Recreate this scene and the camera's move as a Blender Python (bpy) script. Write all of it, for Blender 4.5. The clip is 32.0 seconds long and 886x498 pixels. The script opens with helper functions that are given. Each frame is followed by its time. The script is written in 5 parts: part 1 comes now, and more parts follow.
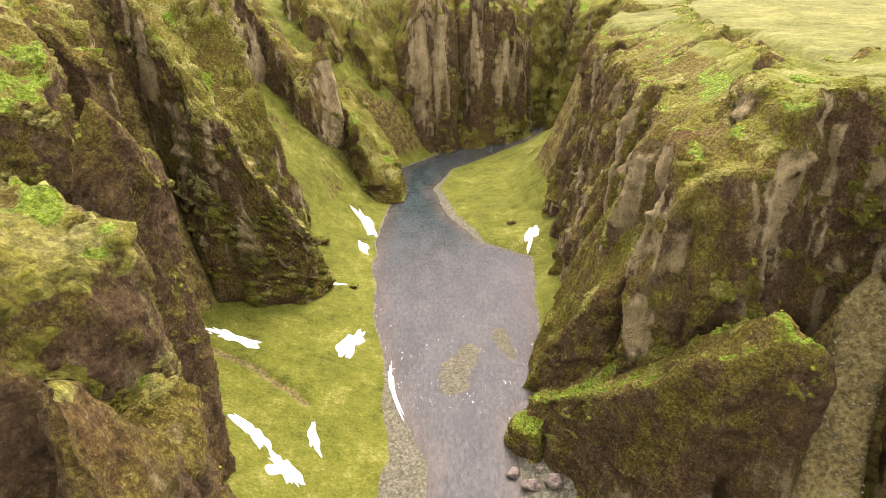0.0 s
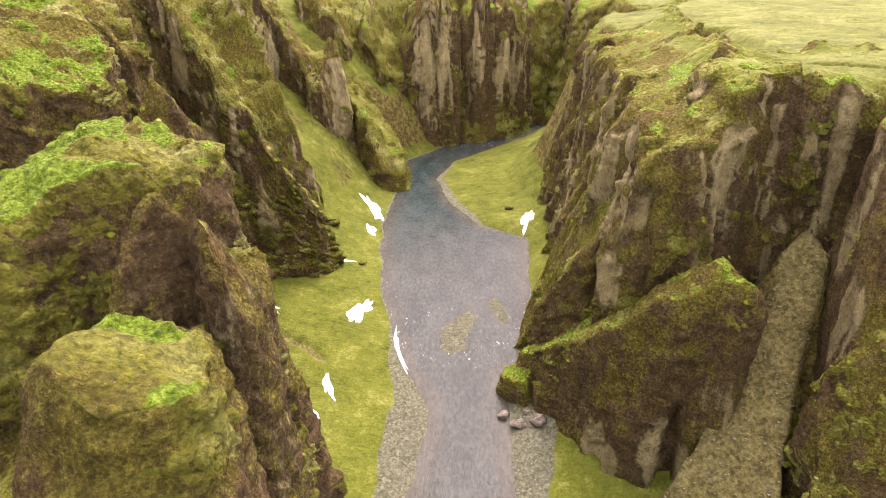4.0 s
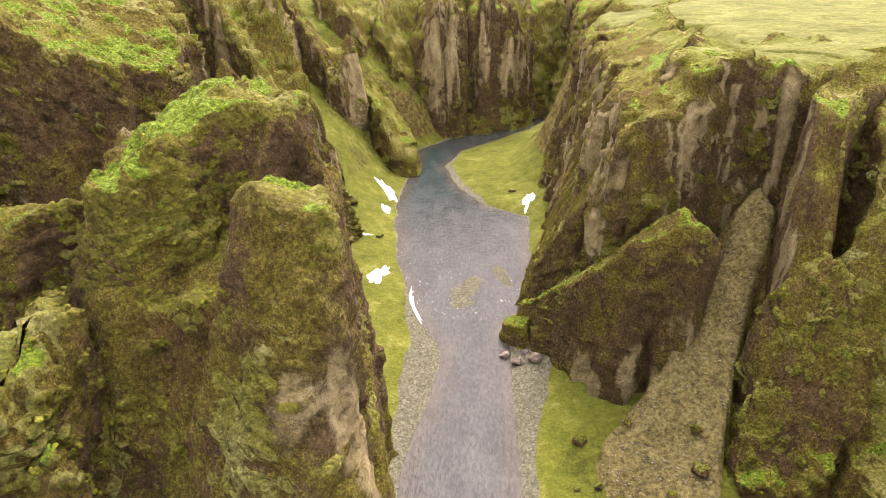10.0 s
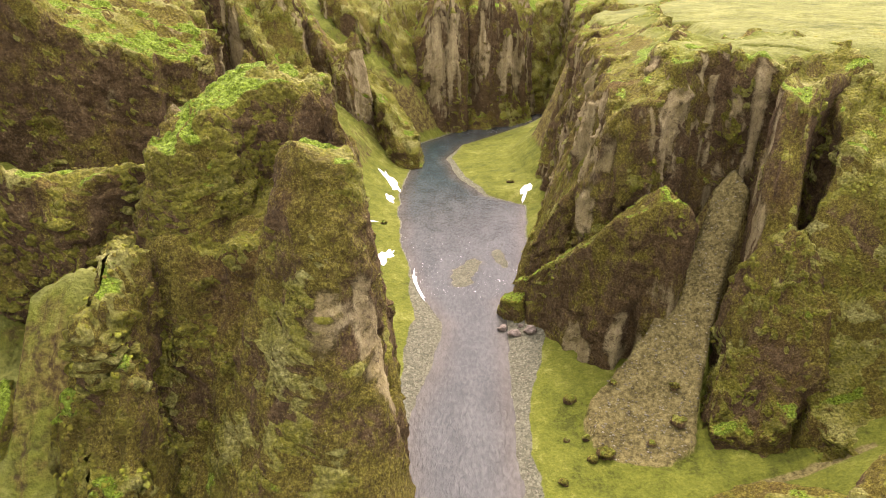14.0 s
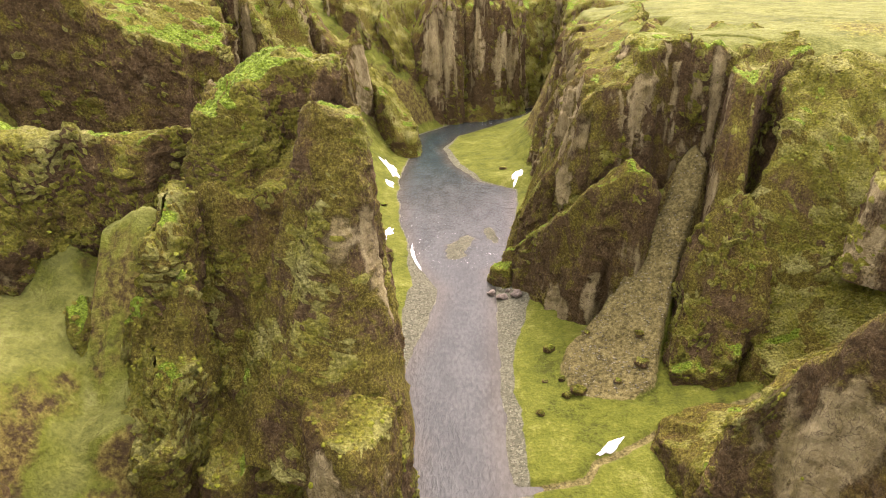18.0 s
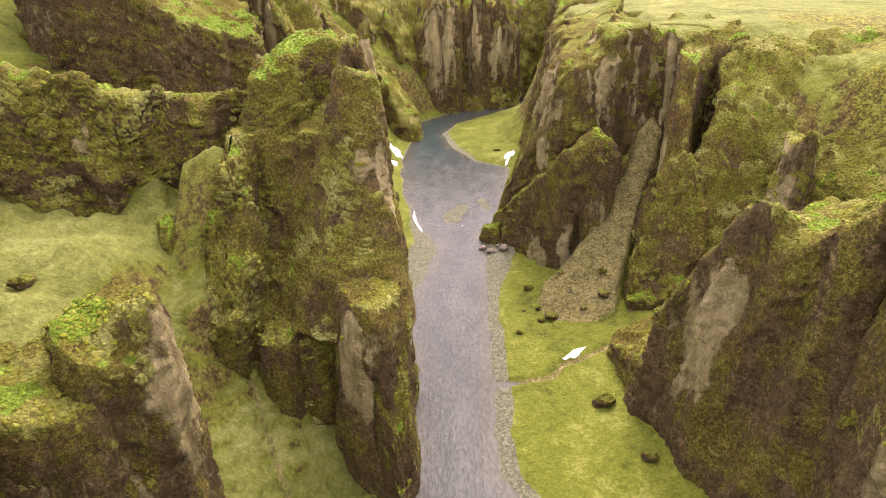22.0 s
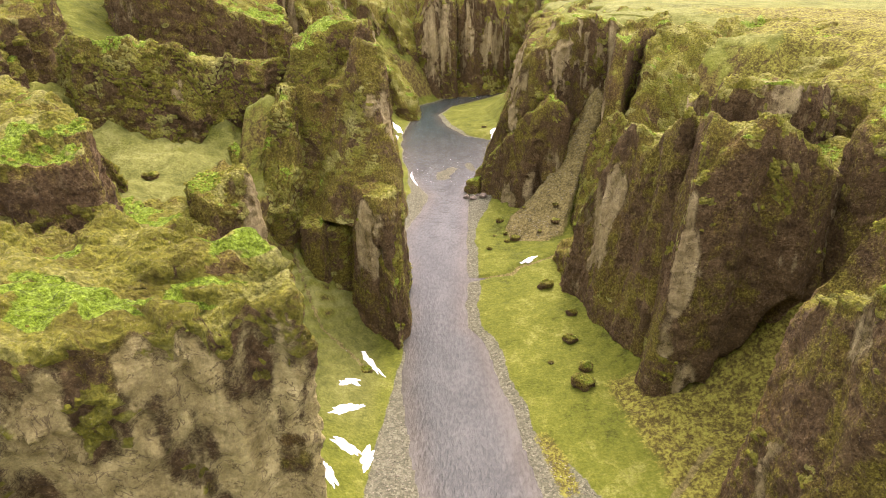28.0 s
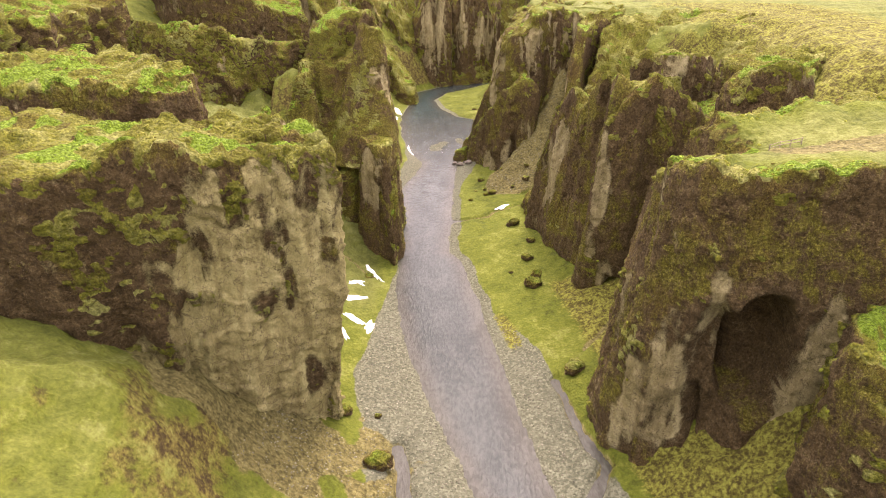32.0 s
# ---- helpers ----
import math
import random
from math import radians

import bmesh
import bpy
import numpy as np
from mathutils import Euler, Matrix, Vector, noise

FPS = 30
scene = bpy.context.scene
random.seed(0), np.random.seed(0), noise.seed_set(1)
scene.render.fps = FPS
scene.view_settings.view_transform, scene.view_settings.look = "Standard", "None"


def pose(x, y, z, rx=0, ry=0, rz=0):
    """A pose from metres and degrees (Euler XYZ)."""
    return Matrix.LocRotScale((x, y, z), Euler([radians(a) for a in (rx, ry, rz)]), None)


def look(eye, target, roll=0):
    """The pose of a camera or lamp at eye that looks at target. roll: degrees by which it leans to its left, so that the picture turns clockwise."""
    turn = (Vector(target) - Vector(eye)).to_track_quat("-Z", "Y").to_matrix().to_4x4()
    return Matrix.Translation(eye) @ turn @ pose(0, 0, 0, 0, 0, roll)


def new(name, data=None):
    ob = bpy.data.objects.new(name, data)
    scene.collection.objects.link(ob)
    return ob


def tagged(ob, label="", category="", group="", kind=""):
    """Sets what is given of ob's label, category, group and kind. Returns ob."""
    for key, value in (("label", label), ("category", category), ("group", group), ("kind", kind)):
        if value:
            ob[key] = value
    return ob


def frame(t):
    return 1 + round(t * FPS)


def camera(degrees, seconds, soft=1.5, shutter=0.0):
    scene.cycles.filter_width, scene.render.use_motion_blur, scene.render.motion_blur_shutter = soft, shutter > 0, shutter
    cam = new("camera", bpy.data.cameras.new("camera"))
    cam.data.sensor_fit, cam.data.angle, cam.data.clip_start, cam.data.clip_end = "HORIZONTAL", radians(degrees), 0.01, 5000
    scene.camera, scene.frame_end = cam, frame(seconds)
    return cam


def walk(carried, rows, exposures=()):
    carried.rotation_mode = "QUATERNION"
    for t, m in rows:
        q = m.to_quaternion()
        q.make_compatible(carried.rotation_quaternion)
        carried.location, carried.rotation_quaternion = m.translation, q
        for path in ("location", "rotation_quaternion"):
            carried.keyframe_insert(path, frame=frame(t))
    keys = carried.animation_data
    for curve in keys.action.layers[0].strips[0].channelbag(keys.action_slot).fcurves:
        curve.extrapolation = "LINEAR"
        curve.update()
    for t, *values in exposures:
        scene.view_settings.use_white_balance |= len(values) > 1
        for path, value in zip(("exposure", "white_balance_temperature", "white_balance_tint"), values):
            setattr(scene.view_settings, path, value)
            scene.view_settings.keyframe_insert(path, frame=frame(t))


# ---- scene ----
cam = camera(73.33, 32.0, soft=0.7)
ROWS = [
    (0, 4.915, 0.665, 79.999, 64.234, 0.066, -0.022),
    (0.5, 4.975, -1.268, 80.045, 64.259, 0.033, 0.07),
    (1, 5.038, -3.222, 80.08, 64.304, 0.009, 0.135),
    (1.5, 5.161, -5.119, 80.043, 64.357, 0.011, 0.231),
    (2, 5.344, -7.107, 80.071, 64.359, 0.061, 0.338),
    (2.5, 5.626, -9.249, 80.172, 64.379, 0.041, 0.411),
    (3, 5.89, -11.317, 80.237, 64.429, 0.088, 0.485),
    (3.5, 6.077, -13.269, 80.268, 64.446, 0.139, 0.523),
    (5.5, 6.717, -19.764, 80.191, 64.506, 0.259, 0.635),
    (6, 6.79, -21.364, 80.161, 64.518, 0.296, 0.688),
    (6.5, 6.708, -23.091, 80.128, 64.56, 0.301, 0.746),
    (7, 6.509, -25.068, 80.151, 64.58, 0.333, 0.812),
    (7.5, 6.232, -27.086, 80.172, 64.61, 0.333, 0.882),
    (8, 5.974, -29.094, 80.255, 64.629, 0.249, 0.914),
    (8.5, 5.714, -30.935, 80.279, 64.666, 0.2, 0.951),
    (9, 5.472, -32.687, 80.262, 64.694, 0.245, 0.998),
    (9.5, 5.267, -34.421, 80.279, 64.7, 0.168, 1.047),
    (10, 5.1, -36.17, 80.305, 64.705, 0.151, 1.056),
    (10.5, 4.91, -37.718, 80.3, 64.73, 0.137, 1.074),
    (11, 4.777, -39.204, 80.331, 64.714, 0.114, 1.096),
    (11.5, 4.662, -40.697, 80.345, 64.727, 0.127, 1.122),
    (12, 4.544, -42.136, 80.378, 64.72, 0.099, 1.134),
    (12.5, 4.481, -43.399, 80.328, 64.712, 0.072, 1.123),
    (13, 4.532, -44.624, 80.262, 64.733, 0.071, 1.099),
    (13.5, 4.697, -45.987, 80.263, 64.725, 0.092, 1.097),
    (14, 4.956, -47.538, 80.228, 64.736, 0.1, 1.112),
    (14.5, 5.232, -49.224, 80.173, 64.756, 0.13, 1.083),
    (16.5, 6.134, -57.152, 80.116, 64.724, 0.231, 1.061),
    (17, 6.416, -59.541, 80.088, 64.752, 0.256, 1.044),
    (17.5, 6.599, -62.013, 80.059, 64.741, 0.245, 1.044),
    (18, 6.876, -64.679, 80.02, 64.76, 0.268, 1.093),
    (18.5, 7.131, -67.505, 79.996, 64.748, 0.297, 1.107),
    (19, 7.461, -70.57, 80.002, 64.747, 0.303, 1.142),
    (19.5, 7.711, -73.854, 79.946, 64.745, 0.34, 1.151),
    (20, 7.959, -77.426, 79.902, 64.753, 0.36, 1.169),
    (20.5, 8.282, -81.236, 79.889, 64.761, 0.393, 1.191),
    (21, 8.526, -85.16, 79.849, 64.779, 0.39, 1.231),
    (21.5, 8.671, -89.147, 79.843, 64.787, 0.419, 1.222),
    (22, 8.815, -93.052, 79.951, 64.765, 0.415, 1.262),
    (22.5, 8.976, -96.81, 79.993, 64.772, 0.418, 1.221),
    (23, 9.251, -100.595, 80.007, 64.781, 0.442, 1.271),
    (23.5, 9.603, -104.337, 80.048, 64.779, 0.448, 1.329),
    (24, 10.011, -107.984, 80.048, 64.748, 0.459, 1.352),
    (24.5, 10.592, -111.82, 79.991, 64.766, 0.51, 1.39),
    (25, 11.095, -115.812, 80.035, 64.774, 0.514, 1.328),
    (25.5, 11.444, -119.856, 80.216, 64.772, 0.5, 1.276),
    (27.5, 13.125, -137.005, 80.506, 64.769, 0.417, 1.451),
    (28, 14.556, -141.308, 80.554, 64.771, 0.446, 1.581),
    (28.5, 15.814, -146.009, 80.411, 64.761, 0.415, 1.609),
    (29, 16.996, -151.294, 80.318, 64.759, 0.428, 1.449),
    (29.5, 18.006, -156.91, 80.302, 64.758, 0.407, 1.384),
    (30, 18.94, -162.684, 80.282, 64.739, 0.413, 1.419),
    (30.5, 19.741, -168.459, 80.268, 64.741, 0.415, 1.446),
    (31, 20.313, -174.298, 80.44, 64.713, 0.394, 1.54),
    (31.5, 20.637, -179.999, 80.681, 64.706, 0.363, 1.663),
    (32, 20.693, -184.647, 81.152, 64.641, 0.377, 1.854),
]
walk(cam, [(t, pose(x, y, z, rx, ry, rz)) for t, x, y, z, rx, ry, rz in ROWS], [(0, 2.1, 6540, 33), (32, 2.1, 6540, 33)])

# ---- world and light: bright overcast, soft sun high ahead ----
SUN_EL, SUN_AZ = 54.0, 14.0
world = bpy.data.worlds.new("world")
scene.world = world
world.use_nodes = True
wn = world.node_tree.nodes
sky = wn.new("ShaderNodeTexSky")
sky.sky_type, sky.sun_disc = "NISHITA", False
sky.sun_elevation, sky.sun_rotation = radians(SUN_EL), radians(SUN_AZ)
sky.dust_density, sky.air_density, sky.ozone_density, sky.altitude = 10.0, 1.0, 0.5, 100
cloud = wn.new("ShaderNodeMix")
cloud.data_type = "RGBA"
cloud.inputs[0].default_value = 0.6
cloud.inputs[7].default_value = (7.0, 6.6, 6.0, 1)
world.node_tree.links.new(sky.outputs[0], cloud.inputs[6])
world.node_tree.links.new(cloud.outputs[2], wn["Background"].inputs[0])
wn["Background"].inputs[1].default_value = 0.178
sun = new("sun", bpy.data.lights.new("sun", "SUN"))
sun.data.energy, sun.data.angle, sun.data.color = 0.8, radians(22), (1.0, 0.95, 0.86)
sun.matrix_world = look((math.sin(radians(SUN_AZ)) * 100, math.cos(radians(SUN_AZ)) * 100, math.tan(radians(SUN_EL)) * 100), (0, 0, 0))

# ---- numeric noise ----
RNG = np.random.RandomState(7)
TAB = RNG.rand(64, 64, 64).astype(np.float32) * 2 - 1


def vnoise(p):
    """Smooth value noise in -1..1 at points p (n, 3)."""
    p = np.asarray(p, np.float32)
    i = np.floor(p).astype(np.int32)
    f = p - i
    f = f * f * (3 - 2 * f)
    i0, i1 = i & 63, (i + 1) & 63
    x0, y0, z0, x1, y1, z1 = i0[:, 0], i0[:, 1], i0[:, 2], i1[:, 0], i1[:, 1], i1[:, 2]
    fx, fy, fz = f[:, 0], f[:, 1], f[:, 2]
    a = TAB[x0, y0, z0] * (1 - fx) + TAB[x1, y0, z0] * fx
    b = TAB[x0, y1, z0] * (1 - fx) + TAB[x1, y1, z0] * fx
    c = TAB[x0, y0, z1] * (1 - fx) + TAB[x1, y0, z1] * fx
    d = TAB[x0, y1, z1] * (1 - fx) + TAB[x1, y1, z1] * fx
    return (a * (1 - fy) + b * fy) * (1 - fz) + (c * (1 - fy) + d * fy) * fz


def fbm(p, octaves=4, gain=0.5):
    p = np.array(p, np.float32)
    out, amp, tot = 0, 1.0, 0.0
    for k in range(octaves):
        out = out + amp * vnoise(p + 17.3 * k)
        tot += amp
        amp *= gain
        p = p * 2.03
    return out / tot * 1.6


def cells(p):
    """Cellular noise at points p: distance gap to the second nearest seed, and the cell's own random value."""
    p = np.asarray(p, np.float32)
    base = np.floor(p).astype(np.int32)
    d1, d2 = np.full(len(p), 9, np.float32), np.full(len(p), 9, np.float32)
    val = np.zeros(len(p), np.float32)
    for ox in (-1, 0, 1):
        for oy in (-1, 0, 1):
            for oz in (-1, 0, 1):
                c = base + (ox, oy, oz)
                a, b, e = c[:, 0] & 63, c[:, 1] & 63, c[:, 2] & 63
                jx, jy, jz = TAB[a, b, e], TAB[b, e, a], TAB[e, a, b]
                d = (c[:, 0] + 0.5 + 0.45 * jx - p[:, 0]) ** 2 + (c[:, 1] + 0.5 + 0.45 * jy - p[:, 1]) ** 2 + (c[:, 2] + 0.5 + 0.45 * jz - p[:, 2]) ** 2
                near = d < d1
                d2 = np.where(near, d1, np.minimum(d2, d))
                d1 = np.where(near, d, d1)
                val = np.where(near, TAB[b, a, (e + 21) & 63], val)
    return np.sqrt(d2) - np.sqrt(d1), val


def normals_of(V, quads):
    n = np.cross(V[quads[:, 2]] - V[quads[:, 0]], V[quads[:, 3]] - V[quads[:, 1]])
    out = np.stack([sum(np.bincount(quads[:, k], n[:, a], len(V)) for k in range(4)) for a in range(3)], 1)
    return out / np.maximum(np.linalg.norm(out, axis=1), 1e-9)[:, None]


def smooth(a, b, x):
    t = np.clip((x - a) / (b - a), 0, 1)
    return t * t * (3 - 2 * t)


def mesh_grid(name, verts, quads, mat, parent=None, masks=None, tris=None):
    """One mesh object from arrays: verts (n, 3), quads (m, 4), optional triangles and point masks."""
    me = bpy.data.meshes.new(name)
    quads = np.asarray(quads, np.int32).reshape(-1, 4)
    tris = np.zeros((0, 3), np.int32) if tris is None else np.asarray(tris, np.int32).reshape(-1, 3)
    me.vertices.add(len(verts))
    me.vertices.foreach_set("co", np.asarray(verts, np.float32).ravel())
    me.loops.add(quads.size + tris.size)
    me.loops.foreach_set("vertex_index", np.concatenate([quads.ravel(), tris.ravel()]))
    me.polygons.add(len(quads) + len(tris))
    starts = np.concatenate([np.arange(len(quads)) * 4, quads.size + np.arange(len(tris)) * 3])
    me.polygons.foreach_set("loop_start", starts.astype(np.int32))
    me.polygons.foreach_set("use_smooth", np.ones(len(starts), bool))
    me.update(calc_edges=True)
    me.validate()
    for key, val in (masks or {}).items():
        at = me.attributes.new(key, "FLOAT", "POINT")
        at.data.foreach_set("value", np.asarray(val, np.float32))
    if mat:
        me.materials.append(mat)
    ob = new(name, me)
    if parent:
        ob.parent = parent
    return ob


# ---- materials ----
def nodes_of(name):
    m = bpy.data.materials.new(name)
    m.use_nodes = True
    t = m.node_tree
    return m, t, t.nodes, t.nodes["Principled BSDF"]


def add(t, kind, **kw):
    n = t.nodes.new(kind)
    for k, v in kw.items():
        if k in n.inputs:
            n.inputs[k].default_value = v
    return n


def noise_node(t, vec, scale, detail=4.0, rough=0.55, dist=0.0):
    n = add(t, "ShaderNodeTexNoise", Scale=scale, Detail=detail, Roughness=rough, Distortion=dist)
    if vec is not None:
        t.links.new(vec, n.inputs["Vector"])
    return n.outputs["Fac"]


def ramp(t, fac, stops):
    n = t.nodes.new("ShaderNodeValToRGB")
    el = n.color_ramp.elements
    while len(el) < len(stops):
        el.new(0.5)
    for e, (pos, col) in zip(el, stops):
        e.position = pos
        e.color = (*col, 1) if len(col) == 3 else col
    t.links.new(fac, n.inputs[0])
    return n.outputs[0]


def mathn(t, op, a, b=None, clamp=False):
    n = t.nodes.new("ShaderNodeMath")
    n.operation, n.use_clamp = op, clamp
    for i, v in enumerate((a, b)):
        if v is None:
            continue
        if isinstance(v, (int, float)):
            n.inputs[i].default_value = v
        else:
            t.links.new(v, n.inputs[i])
    return n.outputs[0]


def step(t, fac, lo, hi):
    n = t.nodes.new("ShaderNodeMapRange")
    n.interpolation_type = "SMOOTHSTEP"
    n.inputs[1].default_value, n.inputs[2].default_value = lo, hi
    t.links.new(fac, n.inputs[0])
    return n.outputs[0]


def mix(t, fac, a, b):
    n = t.nodes.new("ShaderNodeMix")
    n.data_type = "RGBA"
    for i, v in ((0, fac), (6, a), (7, b)):
        if isinstance(v, tuple):
            n.inputs[i].default_value = (*v, 1)
        elif isinstance(v, (int, float)):
            n.inputs[i].default_value = v
        else:
            t.links.new(v, n.inputs[i])
    return n.outputs[2]


def mottle(t, col, vec, scale, low, high, detail=4, rough=0.72):
    """Multiply a colour by a grainy noise that runs from low to high."""
    g = noise_node(t, vec, scale, detail, rough)
    r = t.nodes.new("ShaderNodeMapRange")
    r.inputs[1].default_value, r.inputs[2].default_value, r.inputs[3].default_value, r.inputs[4].default_value = 0.34, 0.66, low, high
    t.links.new(g, r.inputs[0])
    n = t.nodes.new("ShaderNodeMix")
    n.data_type, n.blend_type = "RGBA", "MULTIPLY"
    n.inputs[0].default_value = 1.0
    t.links.new(col, n.inputs[6])
    t.links.new(r.outputs[0], n.inputs[7])
    return n.outputs[2], g


def bump(t, bsdf, height, strength, dist):
    n = add(t, "ShaderNodeBump", Strength=strength, Distance=dist)
    t.links.new(height, n.inputs["Height"])
    t.links.new(n.outputs[0], bsdf.inputs["Normal"])


def coords(t, sx=1.0, sy=1.0, sz=1.0):
    g = t.nodes.new("ShaderNodeNewGeometry")
    m = t.nodes.new("ShaderNodeMapping")
    m.inputs["Scale"].default_value = (sx, sy, sz)
    t.links.new(g.outputs["Position"], m.inputs["Vector"])
    return m.outputs[0], g


def slope_of(t, g):
    s = t.nodes.new("ShaderNodeSeparateXYZ")
    t.links.new(g.outputs["Normal"], s.inputs[0])
    return s.outputs[2]


def attr(t, name):
    a = t.nodes.new("ShaderNodeAttribute")
    a.attribute_name = name
    return a.outputs["Fac"]


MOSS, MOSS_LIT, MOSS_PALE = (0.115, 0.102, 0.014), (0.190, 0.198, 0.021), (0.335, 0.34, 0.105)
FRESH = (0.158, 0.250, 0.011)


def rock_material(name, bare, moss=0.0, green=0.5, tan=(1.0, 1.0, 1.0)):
    """Tuff cliff: brown crust, bare grey-tan scars and streaks, olive film, moss cushions where the mask says."""
    m, t, n, b = nodes_of(name)
    v, g = coords(t)
    flat, _ = coords(t, 1, 1, 0.12)
    big, mid, fine = noise_node(t, v, 0.07, 3), noise_node(t, v, 0.5, 6, 0.65), noise_node(t, v, 5.5, 5, 0.74)
    streak = noise_node(t, flat, 0.4, 6, 0.65)
    grit = noise_node(t, v, 1.8, 6, 0.76)
    grain = mathn(t, "MULTIPLY", mathn(t, "ADD", fine, grit), 0.5)
    crust = ramp(t, mathn(t, "ADD", mathn(t, "MULTIPLY", mid, 0.4), mathn(t, "ADD", mathn(t, "MULTIPLY", grit, 0.35), mathn(t, "MULTIPLY", fine, 0.25))),
                 [(0.37, (0.046, 0.030, 0.014)), (0.5, (0.104, 0.071, 0.028)), (0.63, (0.205, 0.150, 0.070))])
    grey = ramp(t, mathn(t, "ADD", mathn(t, "MULTIPLY", streak, 0.55), mathn(t, "ADD", mathn(t, "MULTIPLY", mid, 0.2), mathn(t, "MULTIPLY", fine, 0.25))),
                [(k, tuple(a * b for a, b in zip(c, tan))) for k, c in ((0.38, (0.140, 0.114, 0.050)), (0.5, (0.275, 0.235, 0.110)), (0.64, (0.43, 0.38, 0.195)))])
    vein = mathn(t, "ABSOLUTE", mathn(t, "SUBTRACT", noise_node(t, v, 0.35, 5, 0.6, 0.8), 0.5))
    grey = mix(t, mathn(t, "MULTIPLY", mathn(t, "SUBTRACT", 1.0, step(t, vein, 0.002, 0.016)), 0.65), grey, (0.07, 0.05, 0.032))
    ragged = mathn(t, "MULTIPLY", mathn(t, "SUBTRACT", mathn(t, "ADD", mid, mathn(t, "ADD", fine, grit)), 1.5), 1.1)
    scar = step(t, mathn(t, "ADD", mathn(t, "ADD", mathn(t, "MULTIPLY", streak, 0.45), mathn(t, "MULTIPLY", big, 0.6)), mathn(t, "MULTIPLY", mathn(t, "ADD", mid, grit), 0.12)), 0.74 - bare, 0.84 - bare)
    own = step(t, mathn(t, "ADD", mathn(t, "MULTIPLY", attr(t, "scar"), 1.25), ragged), 0.20, 0.95)
    scar = mathn(t, "MULTIPLY", mathn(t, "MAXIMUM", scar, own), 0.88)
    col = mix(t, scar, crust, grey)
    drape, _ = coords(t, 1, 1, 0.45)
    patch = noise_node(t, drape, 0.24, 7, 0.74, 0.7)
    film = step(t, mathn(t, "ADD", mathn(t, "MULTIPLY", mathn(t, "SUBTRACT", mathn(t, "ADD", fine, grit), 1.0), 0.22), mathn(t, "ADD", patch, mathn(t, "MULTIPLY", mathn(t, "SUBTRACT", attr(t, "lean"), 0.3), 0.34))), 0.47 - moss, 0.64 - moss)
    film = mathn(t, "MULTIPLY", film, mathn(t, "SUBTRACT", 1.0, mathn(t, "MULTIPLY", scar, 0.88)))
    olive = ramp(t, grain, [(0.37, (0.052, 0.043, 0.007)), (0.5, (0.135, 0.122, 0.013)), (0.64, (0.31, 0.298, 0.042))])
    rust = ramp(t, grain, [(0.37, (0.046, 0.028, 0.011)), (0.5, (0.122, 0.084, 0.019)), (0.64, (0.235, 0.180, 0.044))])
    tone = mix(t, step(t, mathn(t, "ADD", noise_node(t, v, 0.09, 4, 0.6), mathn(t, "MULTIPLY", mathn(t, "SUBTRACT", grit, 0.5), 0.25)), 0.40 - moss, 0.60 - moss), rust, olive)
    col = mix(t, mathn(t, "MULTIPLY", film, 0.85), col, tone)
    top = step(t, mathn(t, "ADD", attr(t, "moss"), mathn(t, "MULTIPLY", mathn(t, "SUBTRACT", mathn(t, "ADD", mid, grit), 1.0), 0.45)), 0.36, 0.54)
    hue = noise_node(t, v, 0.13, 4, 0.6)
    pad = t.nodes.new("ShaderNodeTexVoronoi")
    pad.inputs["Scale"].default_value = 1.9
    wv = t.nodes.new("ShaderNodeVectorMath")
    wv.operation = "MULTIPLY_ADD"
    wn3 = add(t, "ShaderNodeTexNoise", Scale=2.5, Detail=3.0)
    t.links.new(v, wn3.inputs["Vector"])
    t.links.new(wn3.outputs["Color"], wv.inputs[0])
    wv.inputs[1].default_value = (0.45, 0.45, 0.45)
    t.links.new(v, wv.inputs[2])
    t.links.new(wv.outputs[0], pad.inputs["Vector"])
    cushion = ramp(t, mathn(t, "ADD", mathn(t, "MULTIPLY", hue, 0.65), mathn(t, "MULTIPLY", grain, 0.35)),
                   [(0.38, MOSS), (0.5 + 0.2 * (0.5 - green), MOSS_LIT), (0.63, MOSS_PALE)])
    # darker colour round each cushion paints in the shade of the creases
    cushion = mix(t, mathn(t, "MULTIPLY", step(t, pad.outputs["Distance"], 0.45, 0.75), 0.28), cushion, (0.062, 0.058, 0.014))
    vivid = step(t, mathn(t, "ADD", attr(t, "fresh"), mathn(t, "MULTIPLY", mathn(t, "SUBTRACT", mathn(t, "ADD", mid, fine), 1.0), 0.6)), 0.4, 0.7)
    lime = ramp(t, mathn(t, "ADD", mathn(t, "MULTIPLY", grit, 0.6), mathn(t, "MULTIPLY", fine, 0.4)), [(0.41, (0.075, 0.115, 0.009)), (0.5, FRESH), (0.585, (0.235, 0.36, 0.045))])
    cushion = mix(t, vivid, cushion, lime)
    col = mix(t, top, col, cushion)
    speck = step(t, noise_node(t, v, 4.6, 3, 0.6), 0.64, 0.68)
    col = mix(t, mathn(t, "MULTIPLY", speck, 0.35), col, (0.36, 0.32, 0.20))
    rough_col, nub = mottle(t, col, v, 2.2, 0.62, 1.36, 4, 0.68)
    col = mix(t, mathn(t, "MULTIPLY", scar, 0.6), rough_col, col)
    t.links.new(col, b.inputs["Base Color"])
    b.inputs["Roughness"].default_value = 0.95
    b.inputs["Specular IOR Level"].default_value = 0.15
    h = mathn(t, "ADD", mathn(t, "ADD", mathn(t, "MULTIPLY", fine, 0.6), mathn(t, "MULTIPLY", nub, 0.9)), mathn(t, "ADD", mid, mathn(t, "MULTIPLY", streak, 0.5)))
